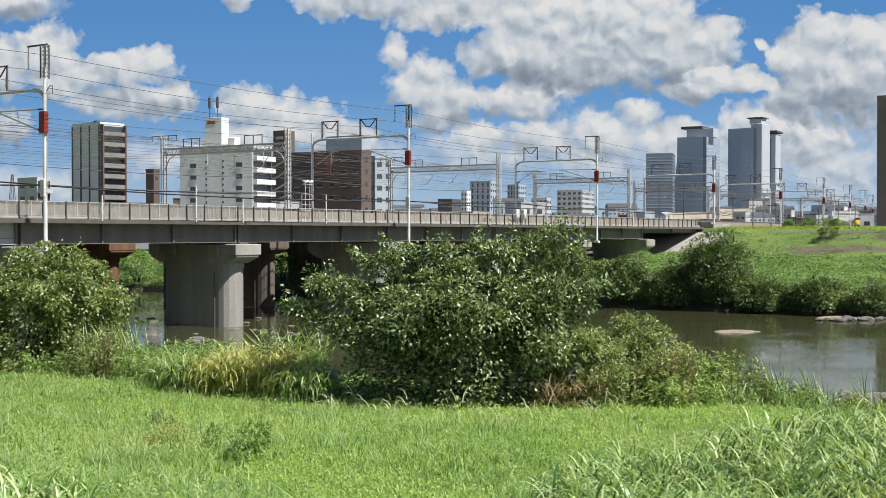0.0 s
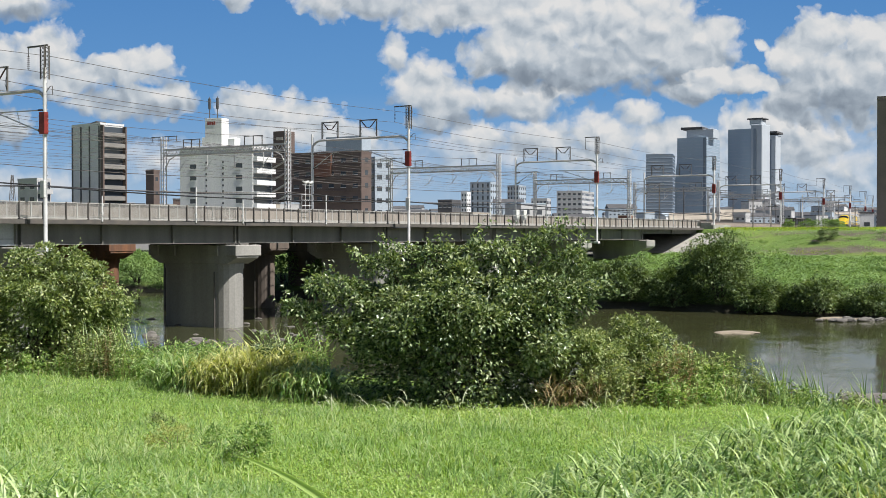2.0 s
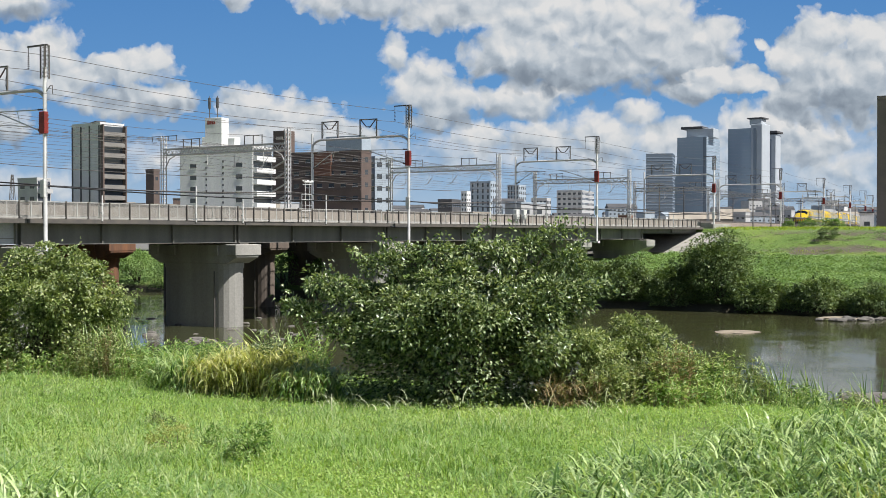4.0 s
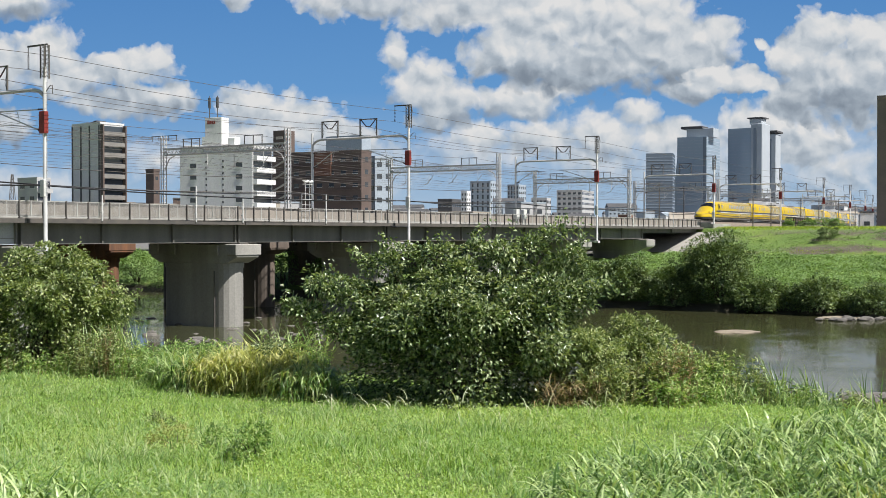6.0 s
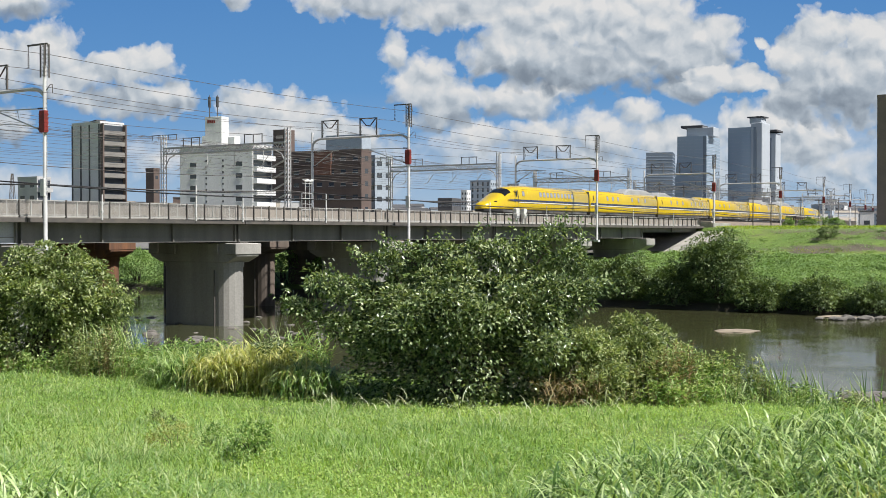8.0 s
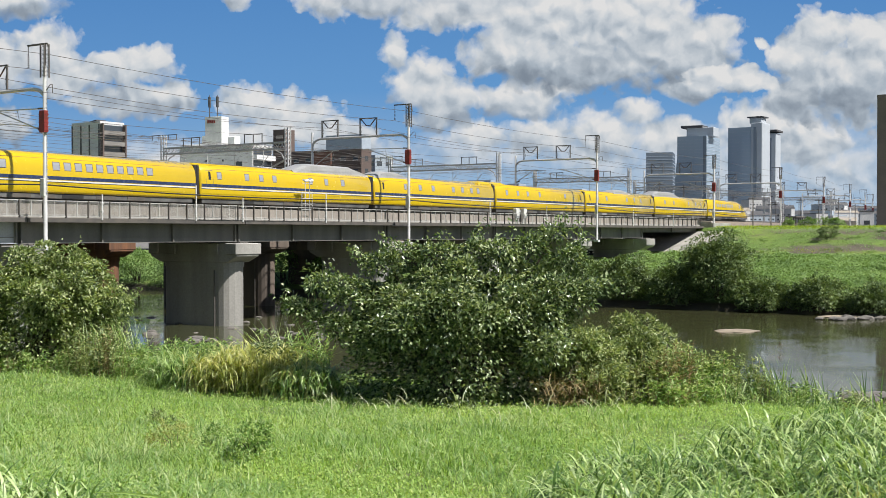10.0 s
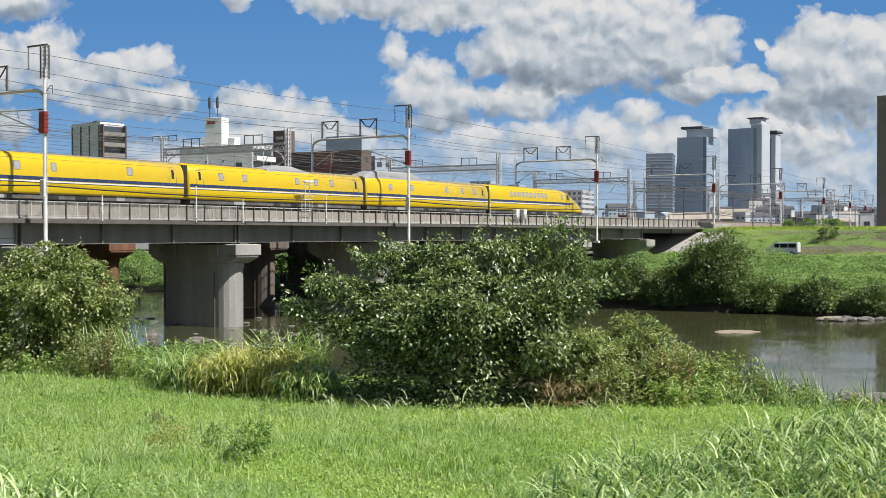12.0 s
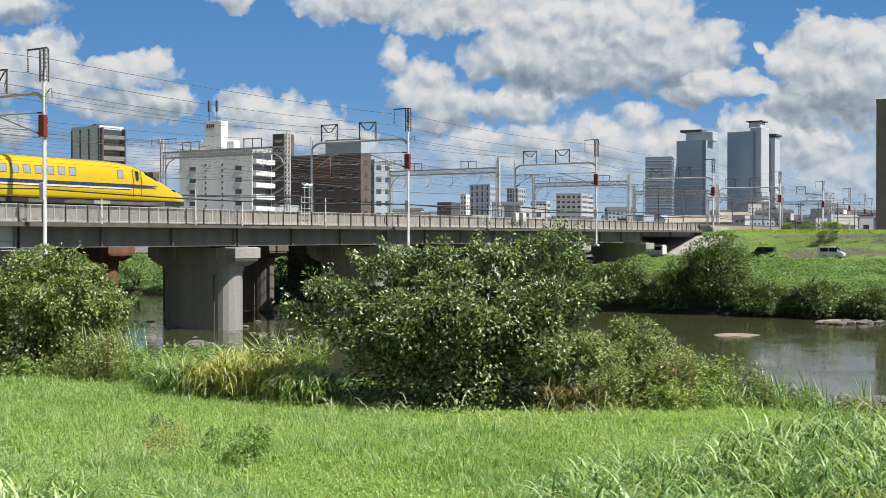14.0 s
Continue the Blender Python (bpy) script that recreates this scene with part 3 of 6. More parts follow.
# ---- overhead line portals of the express line ----
def build_portal(s, full=True):
    near, far = 66.1 - 72.6, 78.4 - 72.6
    p = thing("catenary_portal", "tubular steel overhead line portal with red tension weights", "catenary portal", "overhead line portals", m=line_pose(s, 72.6, 0))
    base = 7.0 if s < ABUTMENT else 8.4
    part("mast", tubed([(0, near, base), (0, near, base + .02), (0, near, 19.38), (0, near, 19.4)], .15, 10, .12), M_GALV, p, smooth=True)
    part("mast", tubed([(0, far, 9.0), (0, far, 9.02), (0, far, 18.58), (0, far, 18.6)], .15, 10, .12), M_GALV, p, smooth=True)
    if s < ABUTMENT:
        bm = boxed(-.32, .32, near - .32, near + .34, 6.75, 7.05, .03)
        prism(bm, [(near + .3, 6.95), (near + .3, 7.05), (68.9 - 72.6, 7.05), (68.9 - 72.6, 6.5)], -.12, .12, "x")
        part("mast_bracket", bm, M_GALV, p)
    # lattice extension on top of the near mast
    lat = bmesh.new()
    for dx, dy in ((-.2, -.2), (.2, -.2), (.2, .2), (-.2, .2)):
        box(lat, dx - .035, dx + .035, near + dy - .035, near + dy + .035, 18.6, 20.9)
    for k in range(8):
        z = 18.65 + k * .28
        for side in (-.2, .2):
            tube(lat, [(side, near - .2, z), (side, near + .2, z + .28)], .022, 4)
            tube(lat, [(-.2, near + side, z), (.2, near + side, z + .28)], .022, 4)
    part("lattice_top", lat, M_DARKSTEEL, p)
    # long bracket of the feeder, with an insulator string
    arm = bmesh.new()
    box(arm, -.05, .05, near - .3, near + 1.75, 20.86, 20.97)
    tube(arm, [(0, near - .3, 20.9), (0, near - .45, 20.2)], .03, 6)
    tube(arm, [(0, near + 1.7, 20.9), (0, near + 1.7, 20.3)], .025, 6)
    part("feeder_arm", arm, M_DARKSTEEL, p)
    ins = bmesh.new()
    for k in range(7):
        z = 20.3 - k * .14
        tube(ins, [(0, near + 1.7, z), (0, near + 1.7, z - .06)], .10, 8, .03)
    part("insulator_string", ins, M_INSUL, p)
    # the beam, bent down at its ends
    pts = [(0, near, 17.0)]
    for k in range(7):
        a = math.pi / 2 * k / 6
        pts.append((0, near + 1.3 * (1 - math.cos(a)), 17.05 + .85 * math.sin(a)))
    for k in range(7):
        a = math.pi / 2 * (1 - k / 6)
        pts.append((0, far - 1.3 * (1 - math.cos(a)), 17.05 + .85 * math.sin(a)))
    pts.append((0, far, 17.0))
    part("beam", tubed(pts, .125, 10), M_GALV, p, smooth=True)
    # frames standing on the beam, each with a slung insulator
    for c in (NEAR_TRACK - 72.6 - .1, FAR_TRACK - 72.6 + .55):
        fr = bmesh.new()
        for q in (c - 1.05, c + 1.05):
            box(fr, -.05, .05, q - .05, q + .05, 17.85, 19.75)
            tube(fr, [(0, q, 17.9), (0, q + (.25 if q < c else -.25), 18.6), (0, q, 19.4)], .02, 5)
        box(fr, -.05, .05, c - 1.12, c + 1.12, 19.70, 19.80)
        part("feeder_frame", fr, M_DARKSTEEL, p)
        sl = bmesh.new()
        for sgn in (-1, 1):
            tube(sl, [(0, c + sgn * .9, 19.68), (0, c + sgn * .25, 19.0)], .055, 6)
        tube(sl, [(0, c - .25, 19.0), (0, c + .25, 19.0)], .04, 6)
        part("slung_insulator", sl, M_INSUL, p)
    # cantilevers that hold the contact wire
    for q0, q1 in ((near, NEAR_TRACK - 72.6), (far, FAR_TRACK - 72.6)):
        d = 1 if q1 > q0 else -1
        ca = bmesh.new()
        tube(ca, [(0, q0, 16.5), (0, q1 + d * .6, 16.6)], .045, 6)
        tube(ca, [(0, q0, 14.9), (0, q1 - d * .2, 16.5)], .045, 6)
        tube(ca, [(0, q0 + d * 1.4, 15.4), (0, q1 + d * .9, 15.75)], .03, 6)
        tube(ca, [(0, q0 + d * 2.6, 15.6), (0, q0 + d * 2.9, 16.5)], .02, 5)
        part("cantilever", ca, M_GALV, p)
        ii = bmesh.new()
        for z0 in (16.5, 14.95):
            tube(ii, [(0, q0 + d * .15, z0), (0, q0 + d * .7, z0 + .03 if z0 > 16 else z0 + .55 * 1.6 / 4.6)], .07, 6)
        part("insulator", ii, M_INSUL, p)
    # red tension weight on the near mast and small gear
    w = boxed(-.30, .06, near - .28, near + .28, 14.85, 16.35, .02)
    for k in range(5):
        box(w, -.32, .08, near - .3, near + .3, 14.98 + k * .27, 15.02 + k * .27)
    part("tension_weight", w, M_RED, p, "red stacked tension weight")
    part("bracket_hook", tubed([(0, near, 17.6), (0, near - .55, 18.1), (0, near - .75, 18.1), (0, near - .8, 17.5)], .03, 6), M_DARKSTEEL, p)
    rung = bmesh.new()
    for k in range(26):
        box(rung, -.02, .02, near - .30, near + .30, 10.8 + k * .3, 10.83 + k * .3)
    part("climbing_rungs", rung, M_GALV, p)
    sw = boxed(-.3, -.12, near - .22, near + .22, 10.5, 11.7, .03)
    part("junction_box", sw, M_WHITE, p)
    return p


for s in (9.1, 54.1, 98.9, 143.9, 190.6, 234, 279, 324, 369, 414):
    build_portal(s)


def wire(bm, pts, sag, r, seg=8, drop=None):
    """Wires slung from point to point."""
    for a, b in zip(pts, pts[1:]):
        a, b = Vector(a), Vector(b)
        line = []
        for k in range(seg + 1):
            t = k / seg
            v = a.lerp(b, t)
            v.z -= sag * 4 * t * (1 - t)
            line.append(v)
        tube(bm, line, r, 4, cap=False)
    return bm


def build_wires():
    masts = [-36, 9.1, 54.1, 98.9, 143.9, 190.6, 234, 279, 324, 369, 414]
    kinds = [("feeder_wire", 66.1 - .45, 20.15, .35, .018), ("feeder_wire", 67.8, 19.35, .5, .018), ("ground_wire", 66.1 - .8, 17.5, .45, .014),
             ("feeder_wire", NEAR_TRACK - .1, 18.95, .6, .02), ("feeder_wire", FAR_TRACK + .55, 18.95, .6, .02),
             ("messenger_wire", NEAR_TRACK + .3, 16.5, .75, .014), ("messenger_wire", FAR_TRACK - .3, 16.5, .75, .014),
             ("contact_wire", NEAR_TRACK, 15.3, .03, .011), ("contact_wire", FAR_TRACK, 15.3, .03, .011),
             ("auxiliary_wire", NEAR_TRACK + .1, 15.75, .1, .011), ("auxiliary_wire", FAR_TRACK, 15.75, .1, .011),
             ("protection_wire", 78.4, 17.0, .5, .014), ("signal_cable", 66.4, 11.3, .35, .05), ("signal_cable", 78.2, 12.2, .4, .045)]
    for name, q, z, sag, r in kinds:
        pts = []
        for s in masts:
            p, _ = on_line(s, q)
            pts.append((p.x, p.y, z))
        t = thing(name, "dark overhead wire slung between the portals" if r < .03 else "thick black cable along the bridge", "wire", "overhead wires", m=BR)
        for a, b in zip(pts, pts[1:]):
            part("wire_span", wire(bmesh.new(), [a, b], sag, r), M_BLACK if r > .03 else M_DARKSTEEL, t)


build_wires()


# ---- the yellow train ----
SECTION = [(1.60, .55), (1.66, .72), (1.69, 1.05), (1.69, 1.7), (1.69, 2.28), (1.65, 2.62), (1.56, 2.95), (1.36, 3.25), (1.05, 3.44), (.62, 3.56), (0, 3.61)]
NOSE = [(0, .90, .30), (.12, 1.12, .60), (.45, 1.32, .95), (1.2, 1.52, 1.32), (2.2, 1.86, 1.52), (3.2, 2.28, 1.61), (4.0, 2.64, 1.65), (4.8, 3.0, 1.68), (5.6, 3.27, 1.69), (6.6, 3.46, 1.69),
        (7.8, 3.56, 1.69), (9.2, 3.61, 1.69)]  # distance from the tip, roof height, half width


def ring_at(bm, x, top=3.61, half=1.69, squeeze=0.0):
    pts = []
    for y, z in SECTION:
        k = (z - .55) / (3.61 - .55)
        yy = y * half / 1.69 * (1 - squeeze * k ** 1.3)
        pts.append((yy, .55 + k * (top - .55)))
    full = [(-y, z) for y, z in pts] + [(y, z) for y, z in pts[-2::-1]]
    return [bm.verts.new((x, y, z)) for y, z in full]


def loft(bm, rings, close=True):
    for a, b in zip(rings, rings[1:]):
        n = len(a)
        for k in range(n - (0 if close else 1)):
            bm.faces.new((a[k], a[(k + 1) % n], b[(k + 1) % n], b[k]))
    bm.faces.new(rings[0][::-1])
    bm.faces.new(rings[-1])
    bmesh.ops.recalc_face_normals(bm, faces=bm.faces[:])
    return bm


def side_box(bm, x0, x1, z0, z1, sgn, proud=.006):
    """A flat patch that follows the car's side between two heights."""
    def yat(z):
        return float(np.interp(z, [p[1] for p in SECTION], [p[0] for p in SECTION]))
    zs = np.linspace(z0, z1, 4)
    cols = []
    for x in (x0, x1):
        cols.append([(bm.verts.new((x, sgn * (yat(z) - .03), z)), bm.verts.new((x, sgn * (yat(z) + proud), z))) for z in zs])
    for k in range(3):
        bm.faces.new((cols[0][k][1], cols[1][k][1], cols[1][k + 1][1], cols[0][k + 1][1]))
        for c in cols:
            bm.faces.new((c[k][0], c[k][1], c[k + 1][1], c[k + 1][0]))
    for k in (0, 3):
        bm.faces.new((cols[0][k][0], cols[0][k][1], cols[1][k][1], cols[1][k][0]))
    bmesh.ops.recalc_face_normals(bm, faces=bm.faces[:])
    return bm


def build_car(kind, windows, doors, covers, nose=0):
    """A car along local x, its middle at 0, rail level at z 0; nose: -1 or 1 for the end that carries it."""
    L = 27.35 if nose else 25.0
    car = thing("train_car", "bright yellow high-speed train car with a dark blue stripe" if not nose
                else "bright yellow high-speed train end car with a long duck-bill nose", "train car", "cars of the train")
    a, b = -L / 2 + .25, L / 2 - .25
    bm = bmesh.new()
    if nose:
        rings = []
        for d, top, half in NOSE:
            rings.append(ring_at(bm, L / 2 - d, top, half, .30 * max(0, 1 - d / 8) ** .8))
        rings.append(ring_at(bm, 0))
        rings.append(ring_at(bm, a + .15))
        rings.append(ring_at(bm, a, 3.5, 1.6))
        rings.reverse()
    else:
        rings = [ring_at(bm, a, 3.5, 1.6), ring_at(bm, a + .15), ring_at(bm, 0), ring_at(bm, b - .15), ring_at(bm, b, 3.5, 1.6)]
    flip = pose(0, 0, 0, 0, 0, 180) if nose < 0 else Matrix()
    bodyob = part("body", loft(bm, rings), M_YELLOW, car, "glossy yellow body shell", smooth=True, m=flip)
    for sgn in (-1, 1):
        x1 = L / 2 - 6.2 if nose else b - .1
        bm = side_box(bmesh.new(), a + .1, x1, 1.54, 1.80, sgn)
        if nose:
            for k in range(10):
                side_box(bm, x1 + k * .2, x1 + k * .2 + .2, 1.54 + k * .014, 1.80 - k * .008, sgn)
        part("blue_stripe", bm, M_BLUE, car, "dark blue waist stripe", m=flip)
        part("white_stripe", side_box(bmesh.new(), a + .1, x1 - .8 if nose else x1, 1.40, 1.50, sgn), M_STRIPEW, car, "thin white stripe", m=flip)
        part("black_stripe", side_box(bmesh.new(), a + .1, x1 - .8 if nose else x1, 1.345, 1.40, sgn, .004), M_BLACK, car, m=flip)
        for x, w in windows:
            fr = part("window", side_box(bmesh.new(), x - w / 2 - .05, x + w / 2 + .05, 2.21, 2.85, sgn, .003), M_DARKSTEEL, car, m=flip)
            part("pane", side_box(bmesh.new(), x - w / 2, x + w / 2, 2.26, 2.80, sgn, .008), M_TRAINGLASS, fr)
        for x in doors:
            bm = bmesh.new()
            for e in (x - .42, x + .42):
                side_box(bm, e - .02, e + .02, .8, 2.95, sgn, .004)
            side_box(bm, x - .42, x + .42, 2.93, 2.97, sgn, .004)
            door = part("door", bm, M_DARKSTEEL, car, "plug door outlined by dark seams", m=flip)
            part("door_window", side_box(bmesh.new(), x - .14, x + .14, 2.15, 2.85, sgn, .008), M_DARKGLASS, door)
        # seam along the cantrail
        part("cantrail_seam", side_box(bmesh.new(), a + 1.2, (L / 2 - 8) if nose else b - 1.2, 3.06, 3.085, sgn, .004), M_RUST, car, m=flip)
    # floor equipment behind grey skirts
    x1 = L / 2 - 3.2 if nose else b - .3
    bm = boxed(a + .3, x1, -1.52, 1.52, .16, .56, .04)
    part("underfloor_skirt", bm, M_SKIRT, car, "grey underfloor skirt", m=flip)
    gear = random.Random(int(L * 10) + len(windows) * 7)
    x = a + 5.6
    while x < x1 - 6.5:
        w = gear.uniform(.7, 2.0)
        for sgn in (-1, 1):
            part("equipment_box", boxed(x, x + w, sgn * 1.53 - .02, sgn * 1.53 + .02, .2, gear.uniform(.42, .53), .01), gear.choice((M_BLACK, M_DARKSTEEL, M_ROOFGREY)), car, m=flip)
        x += w + gear.uniform(.3, 1.6)
    if nose:
        bm = bmesh.new()
        pts = [(L / 2 - d, h * .93) for d, _, h in NOSE[1:6]]
        ol = [(x1 - .2, 1.5), *[(x, y) for x, y in reversed(pts)], *[(x, -y) for x, y in pts], (x1 - .2, -1.5)]
        prism(bm, ol, .24, .56, "z")
        part("snow_plough", bm, M_BLACK, car, "black front skirt", m=flip)
        ws = bmesh.new()
        cols = []
        for d in (3.85, 4.3, 4.8, 5.25):
            top = float(np.interp(d, [p[0] for p in NOSE], [p[1] for p in NOSE]))
            sq = .30 * max(0, 1 - d / 8) ** .8
            row = []
            for y, z in SECTION[6:]:
                k = (z - .55) / 3.06
                row.append((y * (1 - sq * k ** 1.3), .55 + k * (top - .55) + .012))
            row = [(-y, z) for y, z in row] + [(y, z) for y, z in row[-2::-1]]
            cols.append([ws.verts.new((L / 2 - d + .01, y, z)) for y, z in row])
        for c0, c1 in zip(cols, cols[1:]):
            for k in range(len(c0) - 1):
                ws.faces.new((c0[k], c0[k + 1], c1[k + 1], c1[k]))
        bmesh.ops.solidify(ws, geom=ws.faces[:], thickness=.01)
        part("windscreen", ws, M_DARKGLASS, car, "dark wrap-round windscreen", m=flip)
        for sgn in (-1, 1):
            hl = boxed(L / 2 - 2.35, L / 2 - 1.75, sgn * 1.06 - .2, sgn * 1.06 + .2, 1.36, 1.52, .03)
            part("headlight", hl, M_DARKGLASS, car, m=flip)
    # bogies with wheels
    for bx in (-L / 2 + 3.75, L / 2 - (6.1 if nose else 3.75)):
        bm = bmesh.new()
        for sgn in (-1, 1):
            box(bm, bx - 1.75, bx + 1.75, sgn * 1.05 - .08, sgn * 1.05 + .08, .42, .62, .03)
        for ax in (bx - 1.25, bx + 1.25):
            tube(bm, [(ax, -.80, .43), (ax, .80, .43)], .09, 8)
        bogie = part("bogie", bm, M_BLACK, car, "dark bogie frame", m=flip)
        for ax in (bx - 1.25, bx + 1.25):
            for sgn in (-1, 1):
                part("wheel", tubed([(ax, sgn * .66, .43), (ax, sgn * .80, .43)], .43, 18), M_DARKSTEEL, bogie)
    # gangway at the flat ends
    part("gangway", boxed(-L / 2, a + .05, -1.45, 1.45, .9, 3.35, .05), M_BLACK, car, "dark rubber gangway bellows", m=flip)
    part("coupler", boxed(-L / 2 - .02, a + .3, -.9, .9, .5, .75, .03), M_BLACK, car, m=flip)
    if not nose:
        part("gangway", boxed(b - .05, L / 2, -1.45, 1.45, .9, 3.35, .05), M_BLACK, car)
        part("coupler", boxed(b - .3, L / 2 + .02, -.9, .9, .5, .75, .03), M_BLACK, car)
    for x0, x1, h, mat in covers:
        bm = bmesh.new()
        e = min(2.6, (x1 - x0) * .3)
        secs = [(x0, .03, 1.35), (x0 + e, h, 1.2), (x1 - e, h, 1.2), (x1, .03, 1.35)]
        rr = []
        for x, hh, w in secs:
            rr.append([bm.verts.new((x, y, z)) for y, z in ((-w, 3.2), (-w * .86, 3.45 + hh * .8), (-w * .5, 3.5 + hh), (w * .5, 3.5 + hh), (w * .86, 3.45 + hh * .8), (w, 3.2))])
        part("pantograph_cover", loft(bm, rr), mat, car, "pale grey pantograph cover" if mat == M_ROOFGREY else "yellow roof fairing", m=flip)
    # roof gear
    part("roof_seam", boxed(a + .6, (L / 2 - 9) if nose else b - .6, -.04, .04, 3.60, 3.63), M_DARKSTEEL, car, m=flip)
    return car


END_W = [(-8.2 + i * 1.02, .58) for i in range(10)] + [(5.6, .5)]
CARS = [build_car("end", END_W, (7.35,), [], -1),
        build_car("mid", [(-10, .5), (-6.5, .5), (-4.6, .5), (-2.8, .5), (2.4, .5), (4.8, .5), (7.4, .5)], (-11.2,), [(.3, 12.2, .72, M_ROOFGREY)]),
        build_car("mid", [(-6.6, .5), (-3.8, .5), (-1.2, .5), (3.0, .5), (5.0, .5), (7.0, .5), (8.5, .5)], (-10.7,), [(-11.8, -5.2, .55, M_ROOFGREY), (9.2, 12.3, .3, M_YELLOW)]),
        build_car("mid", [(-9.6, .5), (-6.8, .5), (-4.2, .5), (-1.0, .4), (6.3, .5)], (10.9,), [(-12.3, -9.0, .3, M_YELLOW)]),
        build_car("mid", [(-8.4, .5), (-5.4, .5), (1.8, .5), (4.6, .5), (7.0, .5)], (-11.0, 10.9), [(-2.0, 4.0, .45, M_ROOFGREY)]),
        build_car("mid", [(-8.0, .5), (-4.0, .5), (3.0, .5), (6.4, .5), (9.0, .5)], (10.9,), [(-12.2, -.3, .72, M_ROOFGREY)]),
        build_car("end", END_W, (7.35,), [], 1)]
SPEED, HEAD_AT_START = 38.19, 427.1  # metres a second; the head's place along the line


def track_pose(mid, half):
    """The pose of a car whose bogies ride the near track."""
    (p0, _), (p1, _) = on_line(mid - half, NEAR_TRACK), on_line(mid + half, NEAR_TRACK)
    d = p1 - p0
    c = (p0 + p1) / 2
    return BR @ pose(c.x, c.y, RAIL_Z, 0, 0, math.degrees(math.atan2(d.y, d.x)))


# ---- the older bridge behind, with its lattice portals ----
M_OLDPIER = surface("brown_stained_pier", (.20, .155, .125), (.12, .10, .085), .9, .4, 6, .25, streak=True)


def build_second_bridge():
    br = thing("second_railway_bridge", "dark steel girder bridge of the older railway line behind", "bridge", m=BR)
    for a, b in zip(JOINTS, JOINTS[1:]):
        for q in (84.5, 89.0, 93.5, 98.0, 101.5):
            part("girder", boxed(a + .1, b - .1, q - .15, q + .15, 7.45, 8.9), M_RUST, br)
        part("deck_slab", boxed(a + .02, b - .02, 83.2, 103.2, 8.9, 9.3, .02), M_CONC, br)
        part("parapet", boxed(a + .02, b - .02, 83.2, 83.4, 9.3, 10.1, .02), M_PANEL, br)
    part("ballast_bed", boxed(JOINTS[0], 420, 83.6, 102.8, 9.3, 9.9), M_BALLAST, br)
    for k, s in enumerate(JOINTS[2:-1]):
        build_pier(s + .4, 84.2, 100.2, 1.1, 7.35, -1.4, M_RUST if k == 2 else M_OLDPIER, "brown-stained pier of the older railway bridge", 1.0)


build_second_bridge()


def build_lattice_portal(s):
    p = thing("lattice_portal", "grey lattice steel portal over the older railway line", "catenary portal", "lattice portals", m=BR @ pose(s, 0, 0))
    for q in (84.0, 103.0):
        bm = bmesh.new()
        for dx in (-.22, .22):
            for dy in (-.22, .22):
                box(bm, dx - .05, dx + .05, q + dy - .05, q + dy + .05, 9.3, 19.6)
        for k in range(20):
            z = 9.4 + k * .5
            for dy in (-.22, .22):
                tube(bm, [(-.22, q + dy, z), (.22, q + dy, z + .5)], .03, 4)
            for dx in (-.22, .22):
                tube(bm, [(dx, q - .22, z), (dx, q + .22, z + .5)], .03, 4)
        part("lattice_post", bm, M_GALV, p)
    bm = bmesh.new()
    for z in (17.3, 18.0):
        for dx in (-.25, .25):
            box(bm, dx - .08, dx + .08, 84.2, 102.8, z - .08, z + .08)
    n = 15
    for k in range(n):
        y0, y1 = 84.2 + 18.6 * k / n, 84.2 + 18.6 * (k + 1) / n
        for dx in (-.25, .25):
            tube(bm, [(dx, y0, 17.3), (dx, (y0 + y1) / 2, 18.0), (dx, y1, 17.3)], .06, 4)
    part("lattice_beam", bm, M_GALV, p)
    for q, d in ((84.2, 1), (102.8, -1)):
        part("knee_brace", tubed([(0, q, 15.6), (0, q + d * .7, 16.8), (0, q + d * 1.8, 17.3)], .07, 6), M_GALV, p)
    for c in (87.5, 91.8, 96.0, 100.2):
        bm = bmesh.new()
        tube(bm, [(0, c, 17.3), (0, c, 15.6), (0, c + .9, 15.3)], .04, 5)
        tube(bm, [(0, c - .7, 16.6), (0, c + .2, 15.6)], .04, 5)
        part("hanger", bm, M_GALV, p)
    for c in (89.0, 98.5):
        bm = bmesh.new()
        for q in (c - 1.3, c, c + 1.3):
            box(bm, -.04, .04, q - .04, q + .04, 18.0, 19.1)
        box(bm, -.04, .04, c - 1.4, c + 1.4, 19.05, 19.13)
        part("feeder_frame", bm, M_DARKSTEEL, p)
    bm = bmesh.new()
    box(bm, -.04, .04, 100.8, 105.0, 19.55, 19.63)
    for q in (100.9, 102.2, 103.8, 104.9):
        tube(bm, [(0, q, 19.55), (0, q, 19.0)], .04, 5)
    part("top_arm", bm, M_DARKSTEEL, p)
    return p


for s in (54.1, 101.6, 149.1, 196.6, 244.1, 291.6, 339.1):
    build_lattice_portal(s)


